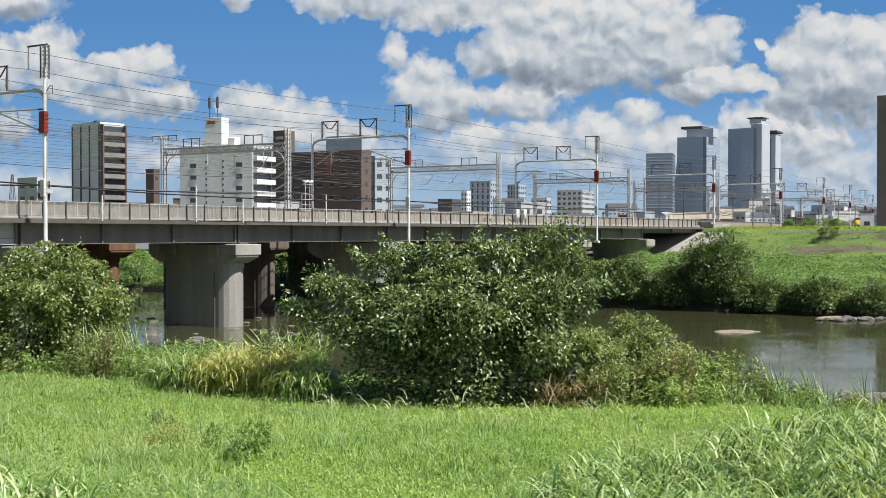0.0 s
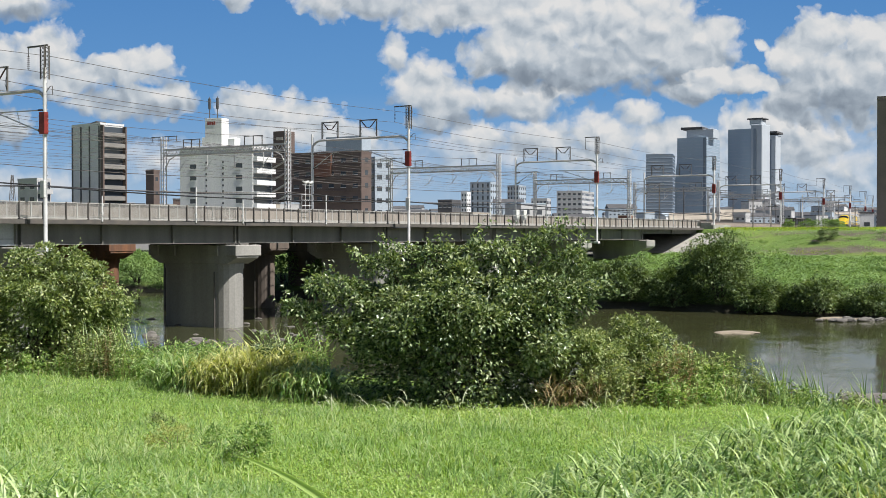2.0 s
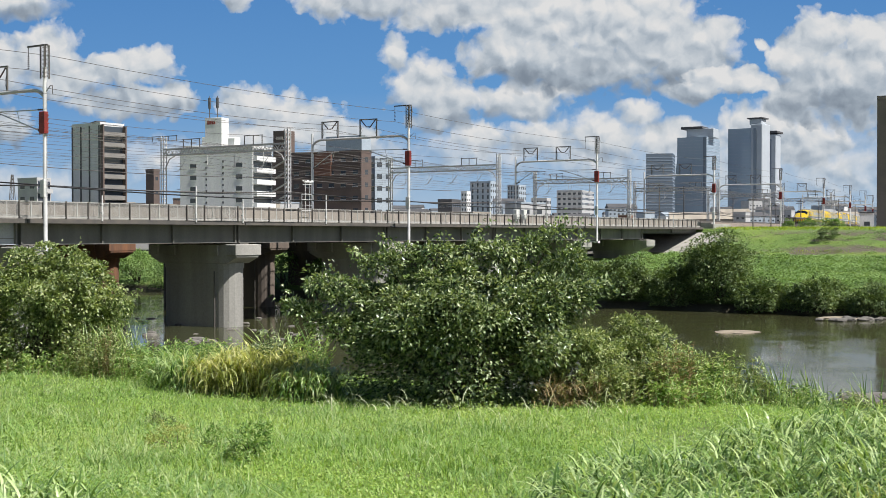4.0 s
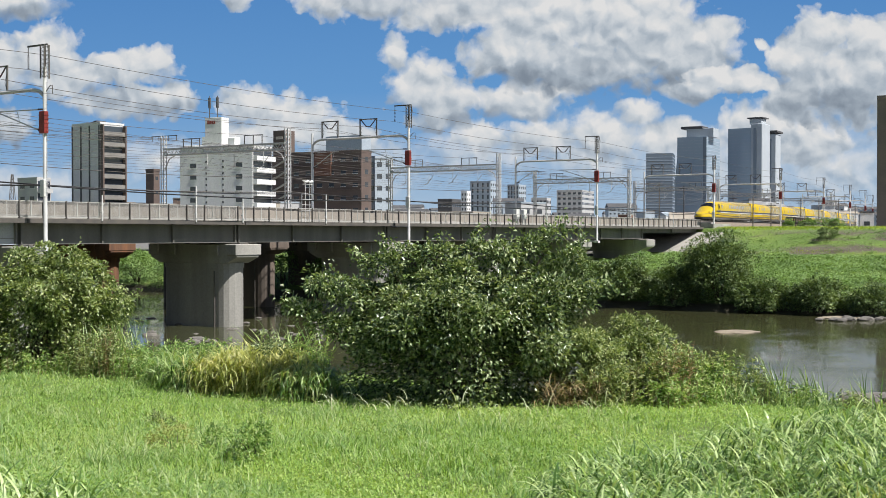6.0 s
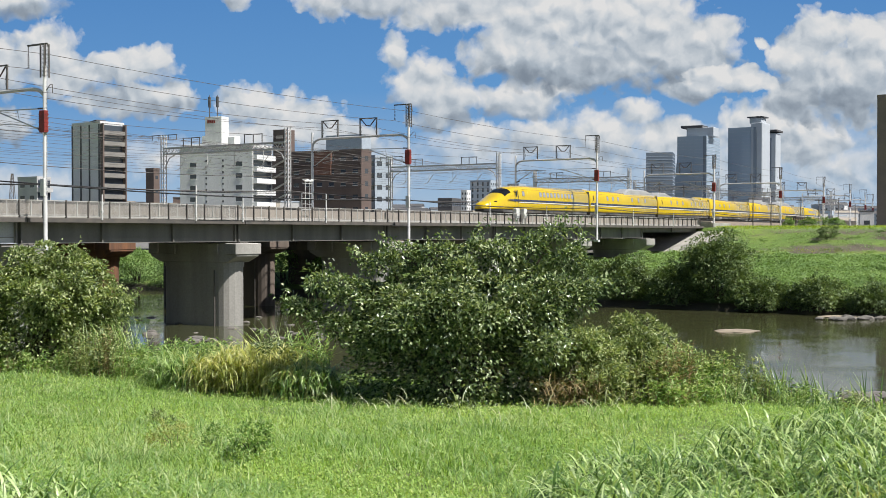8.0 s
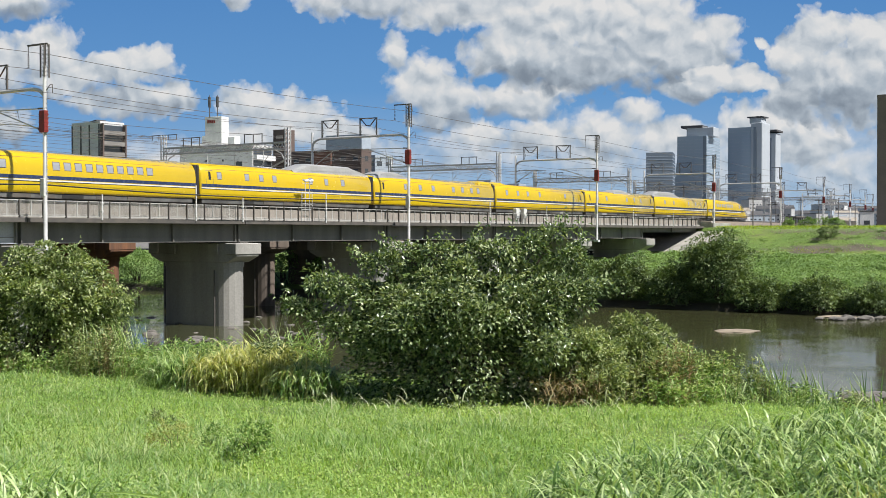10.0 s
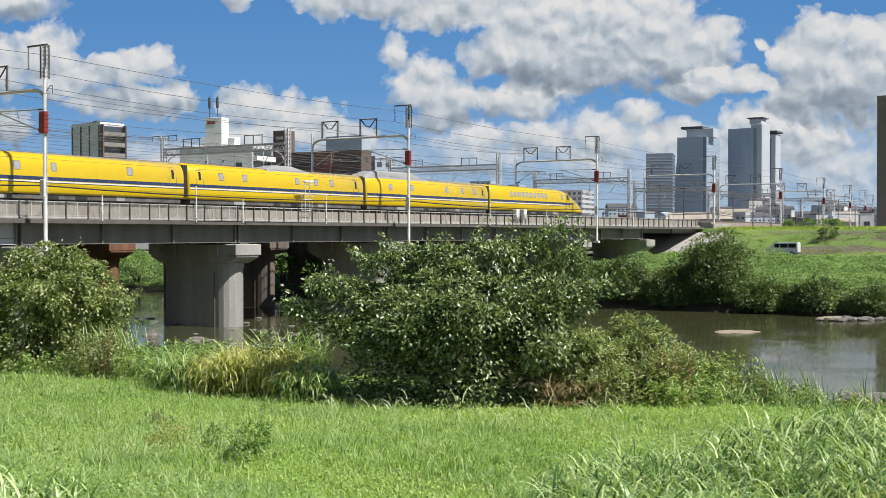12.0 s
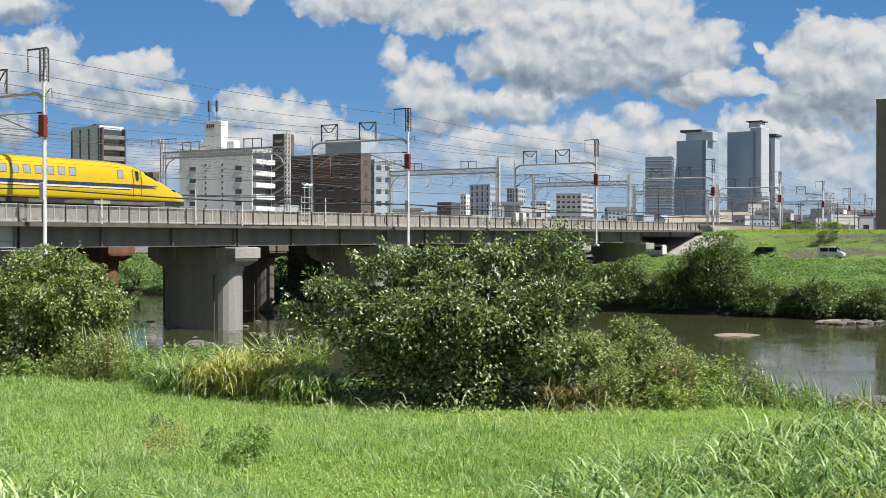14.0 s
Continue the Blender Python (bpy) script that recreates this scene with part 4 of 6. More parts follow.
def build_old_wires():
    for q, z, sag, r in ((87.5, 15.3, .1, .013), (91.8, 15.3, .1, .013), (96.0, 15.3, .1, .013), (100.2, 15.3, .1, .013),
                         (87.5, 16.8, .7, .016), (91.8, 16.8, .7, .016), (96.0, 16.8, .7, .016), (100.2, 16.8, .7, .016),
                         (88.0, 19.0, .5, .02), (98.5, 19.0, .5, .02), (101, 19.0, .6, .02), (104.9, 19.0, .6, .02), (83.8, 14.2, .5, .03), (83.6, 12.6, .5, .045)):
        pts = [(s, q, z) for s in (6.6, 54.1, 101.6, 149.1, 196.6, 244.1, 291.6)]
        t = thing("overhead_wire", "dark overhead wire of the older railway line", "wire", "overhead wires", m=BR)
        for a, b in zip(pts, pts[1:]):
            part("wire_span", wire(bmesh.new(), [a, b], sag, r), M_DARKSTEEL, t)


build_old_wires()


# ---- things on the walkway ----
def walkway_pole(s, h):
    t = thing("walkway_pole", "thin white pole beside the bridge fence", "pole", "walkway poles", m=BR @ pose(s, 67.75, DECK_Z - .1))
    part("shaft", tubed([(0, 0, 0), (0, 0, h)], .06, 8, .05), M_WHITE, t)
    part("clamp", boxed(-.09, .09, -.05, .12, .55, .7, .01), M_GALV, t)
    part("clamp", boxed(-.09, .09, -.05, .12, 1.15, 1.3, .01), M_GALV, t)


for s, h in ((70.4, 2.9), (76.0, 2.0), (87.5, 2.7), (118.2, 2.6), (132.5, 2.4), (160, 2.4), (176, 2.2), (46, 2.6), (60.6, 1.9)):
    walkway_pole(s, h)


def signal_rack(s):
    t = thing("signal_rack", "galvanised ladder rack with two signal horns on the walkway", "signal rack", m=BR @ pose(s, 68.5, DECK_Z))
    for x in (-.75, -.25, .4, .75):
        part("upright", tubed([(x, 0, 0), (x, 0, 3.9 if abs(x) < .5 else 2.6)], .035, 6), M_GALV, t)
    for z in (1.1, 1.6, 2.1, 2.6):
        part("crossbar", tubed([(-.75, 0, z), (.75, 0, z)], .03, 6), M_GALV, t)
    for x in (-.25, .4):
        part("horn", tubed([(x - .35, 0, 3.85), (x, 0, 3.7), (x + .4, 0, 3.8)], .06, 8, .14), M_WHITE, t)
        part("arm", tubed([(x - .4, 0, 3.5), (x + .4, 0, 3.5)], .03, 6), M_GALV, t)


signal_rack(85.6)


def cabinet(s, n):
    for k in range(n):
        t = thing("trackside_cabinet", "white trackside equipment cabinet on the walkway", "cabinet", "trackside cabinets", m=BR @ pose(s + k * 1.9, 68.5, DECK_Z))
        part("housing", boxed(-.4, .4, -.2, .25, .75, 1.9, .03), M_WHITE, t)
        part("leg", boxed(-.35, -.28, -.1, .1, 0, .75), M_GALV, t)
        part("leg", boxed(.28, .35, -.1, .1, 0, .75), M_GALV, t)
        part("handle", boxed(.2, .26, -.23, -.2, 1.2, 1.4), M_DARKSTEEL, t)


cabinet(126, 2)


def bridge_cable(s0, s1, z):
    ob = link("cable", wire(bmesh.new(), [(s0, 67.7, z), (s1, 67.7, z)], .1, .05), M_BLACK, m=BR, label="black cable clipped to the bridge edge")
    tagged(ob, category="cable")


bridge_cable(98, 101.5, 8.75)


# ---- levee road, vans ----
def build_road():
    bm = bmesh.new()
    vs = []
    for k in range(70):
        q = -160 + k * 6
        vs.append([bm.verts.new((s, q, height(174, q) * 0 + z)) for s, z in ((170.9, 4.2), (171.0, 4.72), (176.6, 4.76), (176.7, 4.2))])
    for a, b in zip(vs, vs[1:]):
        for k in range(3):
            bm.faces.new((a[k], b[k], b[k + 1], a[k + 1]))
    bmesh.ops.recalc_face_normals(bm, faces=bm.faces[:])
    tagged(link("road", bm, surface("old_asphalt", (.06, .06, .058), (.045, .045, .045), .9, .5, 12, .3), m=BR, label="narrow asphalt road along the foot of the levee"), category="road", kind="structure")


build_road()


def build_van(label, paint, length=4.6, high=1.98, wide=1.7):
    """A van along local x, its nose at +x."""
    v = thing("van", label, "van", "vans on the levee road")
    h = length / 2
    ol = [(-h, .35), (-h, high * .93), (-h + .12, high), (h - 1.25, high), (h - .62, high * .62), (h - .08, high * .5), (h, .36)]
    bm = prism(bmesh.new(), ol, -wide / 2, wide / 2, "y")
    bmesh.ops.bevel(bm, geom=bm.edges[:], offset=.05, segments=2, affect="EDGES")
    part("body", bm, paint, v, smooth=False)
    for sy in (-1, 1):
        for x0, x1 in ((-h + .25, -h + 1.35), (-h + 1.45, -h + 2.55), (-h + 2.65, h - 1.3)):
            part("side_window", boxed(x0, x1, sy * wide / 2 - .02, sy * wide / 2 + .012, high * .6, high * .88, .004), M_DARKGLASS, v)
        for x in (-h + .85, h - .85):
            w = part("wheel", tubed([(x, sy * (wide / 2 - .2), .32), (x, sy * (wide / 2 + .01), .32)], .32, 16), M_BLACK, v)
            part("rim", tubed([(x, sy * (wide / 2), .32), (x, sy * (wide / 2 + .02), .32)], .18, 12), M_GALV, w)
        part("headlight", boxed(h - .12, h + .01, sy * (wide / 2 - .3) - .14, sy * (wide / 2 - .3) + .14, .7, .88, .02), M_WHITE, v)
    ang = math.atan2(high * .38, .63)
    part("windscreen", boxed(-.42, .42, -wide / 2 + .12, wide / 2 - .12, -.012, .012, m=pose(h - .93, 0, high * .815, 0, math.degrees(ang), 0)), M_DARKGLASS, v)
    part("bumper", boxed(h - .1, h + .06, -wide / 2 + .05, wide / 2 - .05, .3, .55, .03), M_SKIRT, v)
    part("bumper", boxed(-h - .06, -h + .1, -wide / 2 + .05, wide / 2 - .05, .3, .55, .03), M_SKIRT, v)
    return v


M_VANWHITE = surface("white_car_paint", (.80, .80, .79), (.74, .74, .73), .2, .8, 5, 0, coat=.5)
M_VANDARK = surface("dark_grey_car_paint", (.05, .052, .058), (.04, .042, .046), .2, .8, 5, 0, coat=.5)
VANS = [(build_van("white delivery van with dark windows driving along the levee road", M_VANWHITE, 4.7), 39.9 - 11.0 * 10.4, 10.4, 175.1),
        (build_van("small white box van driving along the levee road", M_VANWHITE, 3.5, 1.9, 1.48), 51.8 + 13.0 * 9.3, -9.3, 172.6),
        (build_van("dark grey van driving along the levee road", M_VANDARK, 3.6, 1.75, 1.48), 42.8 - 13.0 * 10.4, 10.4, 175.1)]


# ---- stones and sand in the river ----
def stone(x, y, z, r, label="dark wet stone in the river"):
    bm = bmesh.new()
    bmesh.ops.create_icosphere(bm, subdivisions=2, radius=r)
    for v in bm.verts:
        k = 1 + .28 * noise.noise(v.co * 1.6 / r + Vector((x, y, 0)))
        v.co = Vector((v.co.x * k * 1.3, v.co.y * k, v.co.z * k * .55))
    tagged(link("stone", bm, M_STONE, m=pose(x, y, z), label=label), category="stone", group="river stones")


M_STONE = surface("river_stone", (.20, .185, .165), (.12, .11, .10), .8, 1.2, 8, .4)
M_SAND = surface("wet_sand", (.34, .28, .21), (.24, .20, .15), .85, .8, 14, .2)
rs = random.Random(8)
for k in range(46):
    a = rs.uniform(-.30, -.07)
    y = rs.uniform(84, 112)
    stone(a * y, y, rs.uniform(-.12, .08), rs.uniform(.18, .5))
for k in range(16):
    a = rs.uniform(.31, .385)
    y = 2090 * 8 / rs.uniform(146, 156)
    stone(a * y, y, .1, rs.uniform(.2, .55), "pale stone at the water's edge")
stone(19.6, 55.5, .15, .75)
stone(21.0, 57.0, .1, .5)


def sandbar(x, y, rx, ry):
    bm = bmesh.new()
    bmesh.ops.create_uvsphere(bm, u_segments=28, v_segments=8, radius=1)
    for v in bm.verts:
        w = 1 + .2 * noise.noise(v.co * 2 + Vector((x, 0, 0)))
        v.co = Vector((v.co.x * rx * w, v.co.y * ry * w, v.co.z * .22))
    tagged(link("sandbar", bm, M_SAND, m=pose(x, y, -.05), label="pale sandbar just above the river"), category="sandbar", group="sandbars")


sandbar(23.9, 95.8, 1.9, 1.3)
sandbar(38.0, 112.0, 2.6, 1.2)


# ---- the town ----
M_TOWERGREY = surface("grey_tile_facade", (.52, .52, .52), (.45, .45, .45), .7, .3, 4, .05)
M_PALEGREY = surface("pale_grey_tile_facade", (.74, .74, .745), (.67, .67, .675), .7, .3, 4, .05)
M_BALCONY = surface("grey_brown_balcony", (.27, .255, .235), (.21, .20, .185), .8, .3, 4, .05)
M_BROWNTILE = surface("dark_brown_tile_facade", (.155, .112, .095), (.12, .09, .078), .6, .3, 4, .05)
M_REDBRICK = surface("red_brown_brick_facade", (.22, .105, .07), (.17, .085, .06), .8, .4, 5, .05)
M_OFFWHITE = surface("off_white_facade", (.80, .80, .79), (.72, .72, .715), .8, .25, 3, .05, streak=True)
M_CREAM = surface("cream_render", (.55, .50, .42), (.45, .41, .35), .85, .3, 4, .05)
M_BLUEGREY = surface("blue_grey_panels", (.40, .46, .52), (.34, .40, .46), .6, .2, 2, .0)
M_TINROOF = surface("tan_metal_roof", (.42, .37, .30), (.33, .29, .24), .6, .3, 3, .1)
M_ROOFDARK = surface("dark_roof", (.10, .10, .105), (.075, .075, .08), .8, .4, 4, .1)
M_WIN = glassy("building_window_glass", (.05, .06, .075), .06, 0, .8)
# bluish distance haze is mixed into the base colours of the far towers
M_HAZEGLASS = glassy("hazed_blue_tower_glass", (.33, .41, .49), .2, 0, .8)
M_HAZEGLASS2 = glassy("hazed_dark_tower_glass", (.16, .20, .25), .2, 0, .8)
M_HAZESTONE = surface("hazed_pale_tower_stone", (.47, .51, .55), (.43, .47, .51), .6, .05, 1, .0)
M_HAZEMULLION = surface("hazed_tower_floor_band", (.36, .43, .52), (.32, .39, .48), .5, .1, 1, .0)


def building(name, label, x, y, turn, la, lb, top, mat, front=None, side=None, balconies="", base=5.9, storeys=None, roof=None, band=None):
    """A block whose nearest corner is at x, y: the front runs la metres to the left, the side lb metres back.
    front, side: (columns, rows, window width, window height)."""
    t = thing(name, label, "building", m=pose(x, y, base, 0, 0, -turn))
    h = top - base
    part("wall", boxed(-la, 0, 0, lb, 0, h, .03), mat, t)
    bm = bmesh.new()
    for x0, x1, y0, y1 in ((-la - .05, .05, -.05, .2), (-la - .05, .05, lb - .2, lb + .05), (-la - .05, -la + .2, .2, lb - .2), (-.2, .05, .2, lb - .2)):
        box(bm, x0, x1, y0, y1, h + .004, h + .7)
    part("roof", bm, roof or mat, t, "roof parapet")
    if front:
        nc, nr, w, hh = front
        pane = frame_ob = None
        for r in range(nr):
            for c in range(nc):
                m = pose(-la + la * (c + .5) / nc, 0, h * (r + .5) / nr)
                if pane is None:
                    bm = boxed(-w / 2, w / 2, -.03, .02, -hh / 2, hh / 2)
                    pane = part("window", bm, M_WIN, t, m=m)
                    frame_ob = part("window_sill", boxed(-w / 2 - .1, w / 2 + .1, -.12, .0, -hh / 2 - .12, -hh / 2), M_OFFWHITE, t, m=m)
                else:
                    share("window", pane, t, m)
                    share("window_sill", frame_ob, t, m)
    if side:
        nc, nr, w, hh = side
        pane = None
        for r in range(nr):
            for c in range(nc):
                m = pose(0, lb * (c + .5) / nc, h * (r + .5) / nr)
                if pane is None:
                    pane = part("window", boxed(-.02, .03, -w / 2, w / 2, -hh / 2, hh / 2), M_WIN, t, m=m)
                else:
                    share("window", pane, t, m)
    n = storeys or max(2, round(h / 3))
    for where in balconies.split():
        slab = rec = None
        for r in range(1, n):
            z = h * r / n
            if where == "side":
                args, rargs = (0, 1.1, .15, lb - .15, -.12, 1.0), (.0, .04, .3, lb - .3, 1.05, h / n - .25)
            else:
                args, rargs = (-la + .15, -.15, -1.1, 0, -.12, 1.0), (-la + .3, -.3, -.04, .0, 1.05, h / n - .25)
            if slab is None:
                slab = part("balcony", boxed(*args), band or mat, t, m=pose(0, 0, z))
                rec = part("balcony_window", boxed(*rargs), M_WIN, t, m=pose(0, 0, z))
            else:
                share("balcony", slab, t, pose(0, 0, z))
                share("balcony_window", rec, t, pose(0, 0, z))
    return t


def tower_bands(t, la, lb, h, n, mat, verticals=0):
    band = None
    for k in range(1, n):
        m = pose(0, 0, h * k / n)
        if band is None:
            bm = boxed(-la - .3, .3, -.3, 0, -.5, .5)
            box(bm, 0, .3, 0, lb, -.5, .5)
            band = part("floor_band", bm, mat, t, m=m)
        else:
            share("floor_band", band, t, m)
    for k in range(verticals):
        x = -la * (k + .5) / verticals
        part("fin", boxed(x - 1.0, x + 1.0, -.8, 0, 0, h), mat, t)


# tall grey apartment block with a brown balcony side
a = building("apartment_block", "tall grey apartment block with brown balconies and dark vertical joints", -89.9, 310, 38, 12.47, 7.5, 36.6, M_PALEGREY, balconies="side", storeys=11, band=M_BALCONY)
for x in (-12.2, -8.4, -4.6, -.4):
    part("vertical_joint", boxed(x - .28, x + .28, -.12, 0, 0, 30.6), M_ROOFDARK, a)
part("side_wall", boxed(0, 1.25, 0, .4, 0, 30.7), M_BROWNTILE, a)
part("side_wall", boxed(0, 1.25, 7.1, 7.5, 0, 30.7), M_BROWNTILE, a)
part("roof_house", prism(bmesh.new(), [(-9, 30.7), (-3, 30.7), (-3, 32.0), (-6, 31.6)], 1, 4, "y"), M_ROOFDARK, a)
# white block with a stair tower and masts
b = building("apartment_block", "off-white apartment block with a stair tower and two roof masts", -45.1, 280, 24, 20.9, 8.6, 28.3, M_OFFWHITE, (0, 0, 1, 1), None, "side", storeys=8)
win = None
for r in range(7):
    for x in (-17.0, -3.8):
        m = pose(x, 0, 1.7 + r * 2.8)
        if win is None:
            win = part("window", boxed(-.9, .9, -.03, .05, -.55, .55), M_WIN, b, m=m)
            sill = part("window_sill", boxed(-1.0, 1.0, -.15, 0, -.7, -.56), M_OFFWHITE, b, m=m)
            dot = part("vent", boxed(-.22, .22, -.04, .02, -.25, .25), M_ROOFDARK, b, m=pose(-13.2, 0, 1.2 + r * 2.8))
        else:
            share("window", win, b, m)
            share("window_sill", sill, b, m)
    for x in (-13.2, -8.4):
        for dz in (0, 1.4):
            share("vent", dot, b, pose(x, 0, 1.2 + r * 2.8 + dz))
        for y in (0,):
            share("side_ledge", sill, b, pose(-21.1, .6, 2.4 + r * 2.8))
part("stair_tower", boxed(-14.6, -9.8, 1.5, 4.5, 22.4, 30.2, .05), M_OFFWHITE, b)
part("stair_tower", boxed(-15.5, -14.6, 1.5, 4.5, 22.4, 25.6, .05), M_OFFWHITE, b)
part("roof_house", boxed(-21, -15.5, 1.5, 5.5, 22.4, 23.6, .05), M_OFFWHITE, b)
for k, x in enumerate((-13.9, -13.3, -12.7, -12.1)):
    part("sign_bar", boxed(x, x + .42, 1.42, 1.5, 28.6, 29.4), M_RED, b, "red sign mark on the stair tower")
for x in (-14.3, -12.0):
    part("mast", tubed([(x, 3, 30.2), (x, 3, 35.6)], .12, 6, .08), M_DARKSTEEL, b)
    part("antenna", boxed(x - .25, x + .25, 2.7, 3.3, 32.6, 35.2, .05), M_ROOFDARK, b)
part("tank", boxed(-8.6, -6.2, 2, 4.4, 22.4, 25.4, .3), M_OFFWHITE, b)
# dark brown block with an outside stair
c = building("apartment_block", "dark brown tiled apartment block with an outside staircase", -20.7, 300, 30, 22.38, 4.6, 28.6, M_BROWNTILE, (6, 7, 1.5, .9), (1, 7, 1.4, 1.2), "", storeys=7)
part("stair_shaft", boxed(-29.5, -22.4, 1.0, 6, 0, 22.6, .05), M_BROWNTILE, c)
part("lift_tower", boxed(-29.8, -25.6, 2.0, 6, 0, 29.6, .05), M_BROWNTILE, c)
part("sign_bar", boxed(-28.8, -26.6, 1.93, 2.0, 27.2, 28.0), M_CREAM, c)
part("red_front", boxed(-15.0, -9.2, -.5, 0, 17, 23.1, .03), M_REDBRICK, c, "red-brown brick upper front")
for r in range(7):
    z = .8 + r * 3.1
    part("stair_flight", prism(bmesh.new(), [(-28.8, z), (-28.8, z + .35), (-23.0, z + 2.9), (-23.0, z + 2.55)], .2, .9, "y"), M_CREAM, c)
    part("landing", boxed(-23.2, -22.4, 0.1, .98, z + 2.3, z + 2.6), M_CREAM, c)
    part("floor_ledge", boxed(-22.3, -.1, -.35, 0, z + .1, z + .35), M_BROWNTILE, c)
building("office_block", "pale blue-grey windowless block behind the apartments", -28.9, 420, 30, 15.51, 6, 42.3, M_BLUEGREY)
building("apartment_block", "narrow pale apartment block with stacked windows", -18.3, 318, 55, 2.9, 5.6, 28.2, M_BLUEGREY, (1, 7, 1.4, 1.4), (2, 7, 1.6, 1.3))
building("apartment_block", "low grey apartment block with a sloped roof edge", -103.1, 300, 35, 7.96, 4.2, 21.6, M_TOWERGREY, (2, 5, 1.8, 1.1), None, "side")
building("shop_house", "dark brown narrow house with an outside stair", -80.8, 330, 30, 2.99, 2.4, 25.4, M_BROWNTILE, None, (1, 5, 1, 1))
building("office_block", "blue-grey slab office tower in the distance", 36.2, 900, 25, 16.9, 20.5, 47.4, M_BLUEGREY, (4, 9, 1.2, 3.2), (5, 9, 1.4, 2.0))
building("office_block", "blue-grey slab office tower in the distance", 64.1, 1000, 25, 10.3, 17.3, 48.9, M_BLUEGREY, (4, 10, 1.2, 3.2), (4, 10, 2.0, 2.0))
building("office_block", "pale apartment tower in the distance", 16.1, 800, 25, 4.2, 6.7, 36.1, M_OFFWHITE, (2, 9, 1, 1.6), (2, 9, 1.2, 1.4))
building("office_block", "dark glazed office block in the distance", 61.6, 700, 20, 9.7, 9.2, 28.6, M_TOWERGREY, (4, 6, 1.8, 1.8), (3, 6, 2, 1.8))
building("office_block", "grey apartment slab with many balconies in the distance", 94.2, 800, 20, 17.7, 36, 36.9, M_TOWERGREY, (5, 9, 2.0, 1.6), (10, 9, 2.4, 1.6))
building("office_block", "dark low office block in the distance", 3.8, 500, 20, 6.4, 11.7, 22.0, M_ROOFDARK, (3, 4, 1.2, 1.2), (4, 4, 1.6, 1.2))

# the three station towers far off, their haze painted into the facade colours
j = building("office_tower", "dark blue glass office tower in the distance", 407.9, 2100, 15, 46.7, 60, 150.2, M_HAZEGLASS2)
tower_bands(j, 46.7, 60, 144, 24, M_HAZEMULLION)
j = building("office_tower", "slanted blue glass office tower with a flat crown", 490, 2200, 30, 56, 85, 188, M_HAZEGLASS)
tower_bands(j, 56, 85, 182, 30, M_HAZEMULLION)
part("corner_fin", boxed(-6, .6, -.8, 0, 0, 182), M_HAZEGLASS2, j)
part("crown", boxed(-42, 10, 12, 44, 182, 199, .5), M_HAZESTONE, j)
part("crown_roof", boxed(-52, -10, 8, 44, 199, 203.5, .5), M_ROOFDARK, j)
part("base_wing", prism(bmesh.new(), [(-56, 0), (-72, 0), (-56, 150)], 2, 60, "y"), M_HAZEGLASS, j)
j = building("office_tower", "pale stone and glass twin tower with a round cap", 600.9, 2300, 35, 48.3, 70, 213, M_HAZEGLASS)
tower_bands(j, 48.3, 70, 206, 30, M_HAZEMULLION)
part("stone_core", boxed(-.5, 22, -4, 40, 0, 215, 1.0), M_HAZESTONE, j)
part("stone_rib", boxed(5, 11, -5, -4, 0, 207), M_HAZEGLASS2, j)
part("crown", boxed(-8, 16, 8, 34, 215, 226, 1.0), M_HAZESTONE, j)
part("crown_roof", boxed(-12, 20, 5, 38, 226, 228.5, .5), M_ROOFDARK, j)
j = building("office_tower", "pale round-cornered hotel tower beside the station", 658.3, 2340, 30, 19, 40, 204, M_HAZESTONE)
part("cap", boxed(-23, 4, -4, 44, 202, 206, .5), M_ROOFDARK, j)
part("rib", boxed(-12, -8, -.6, 0, 0, 190), M_HAZEGLASS2, j)
# the dark tower that closes the view
k = building("apartment_tower", "dark brown slender tower block beside the levee", 89.9, 230, 30, 5.2, 18, 34.4, surface("brown_grey_tile", (.24, .20, .175), (.19, .16, .14), .7, .3, 4, .05))
part("pale_strip", boxed(-3.0, -1.6, -.15, 0, 0, 28), M_CREAM, k)

# sheds and low houses
M_HOUSES = [M_OFFWHITE, M_CREAM, M_TOWERGREY, M_BLUEGREY, M_REDBRICK, M_OFFWHITE]


def house(x, y, turn, w, d, h, mat, roofmat, label):
    t = thing("house", label, "house", "low town houses", m=pose(x, y, 5.9, 0, 0, turn))
    part("wall", boxed(-w / 2, w / 2, -d / 2, d / 2, 0, h, .03), mat, t)
    if w > d * 1.2:
        bm = prism(bmesh.new(), [(-d / 2 - .3, h), (d / 2 + .3, h), (0, h + d * .22)], -w / 2 - .3, w / 2 + .3, "x")
    else:
        bm = boxed(-w / 2 - .1, w / 2 + .1, -d / 2 - .1, d / 2 + .1, h, h + .4, .03)
    part("roof", bm, roofmat, t)
    win = None
    for r in range(max(1, int(h / 3))):
        for cidx in range(max(1, int(w / 3))):
            m = pose(-w / 2 + w * (cidx + .5) / max(1, int(w / 3)), -d / 2, 1.6 + r * 3)
            if win is None:
                win = part("window", boxed(-.7, .7, -.04, .03, -.5, .6), M_WIN, t, m=m)
            else:
                share("window", win, t, m)


rnd = random.Random(5)
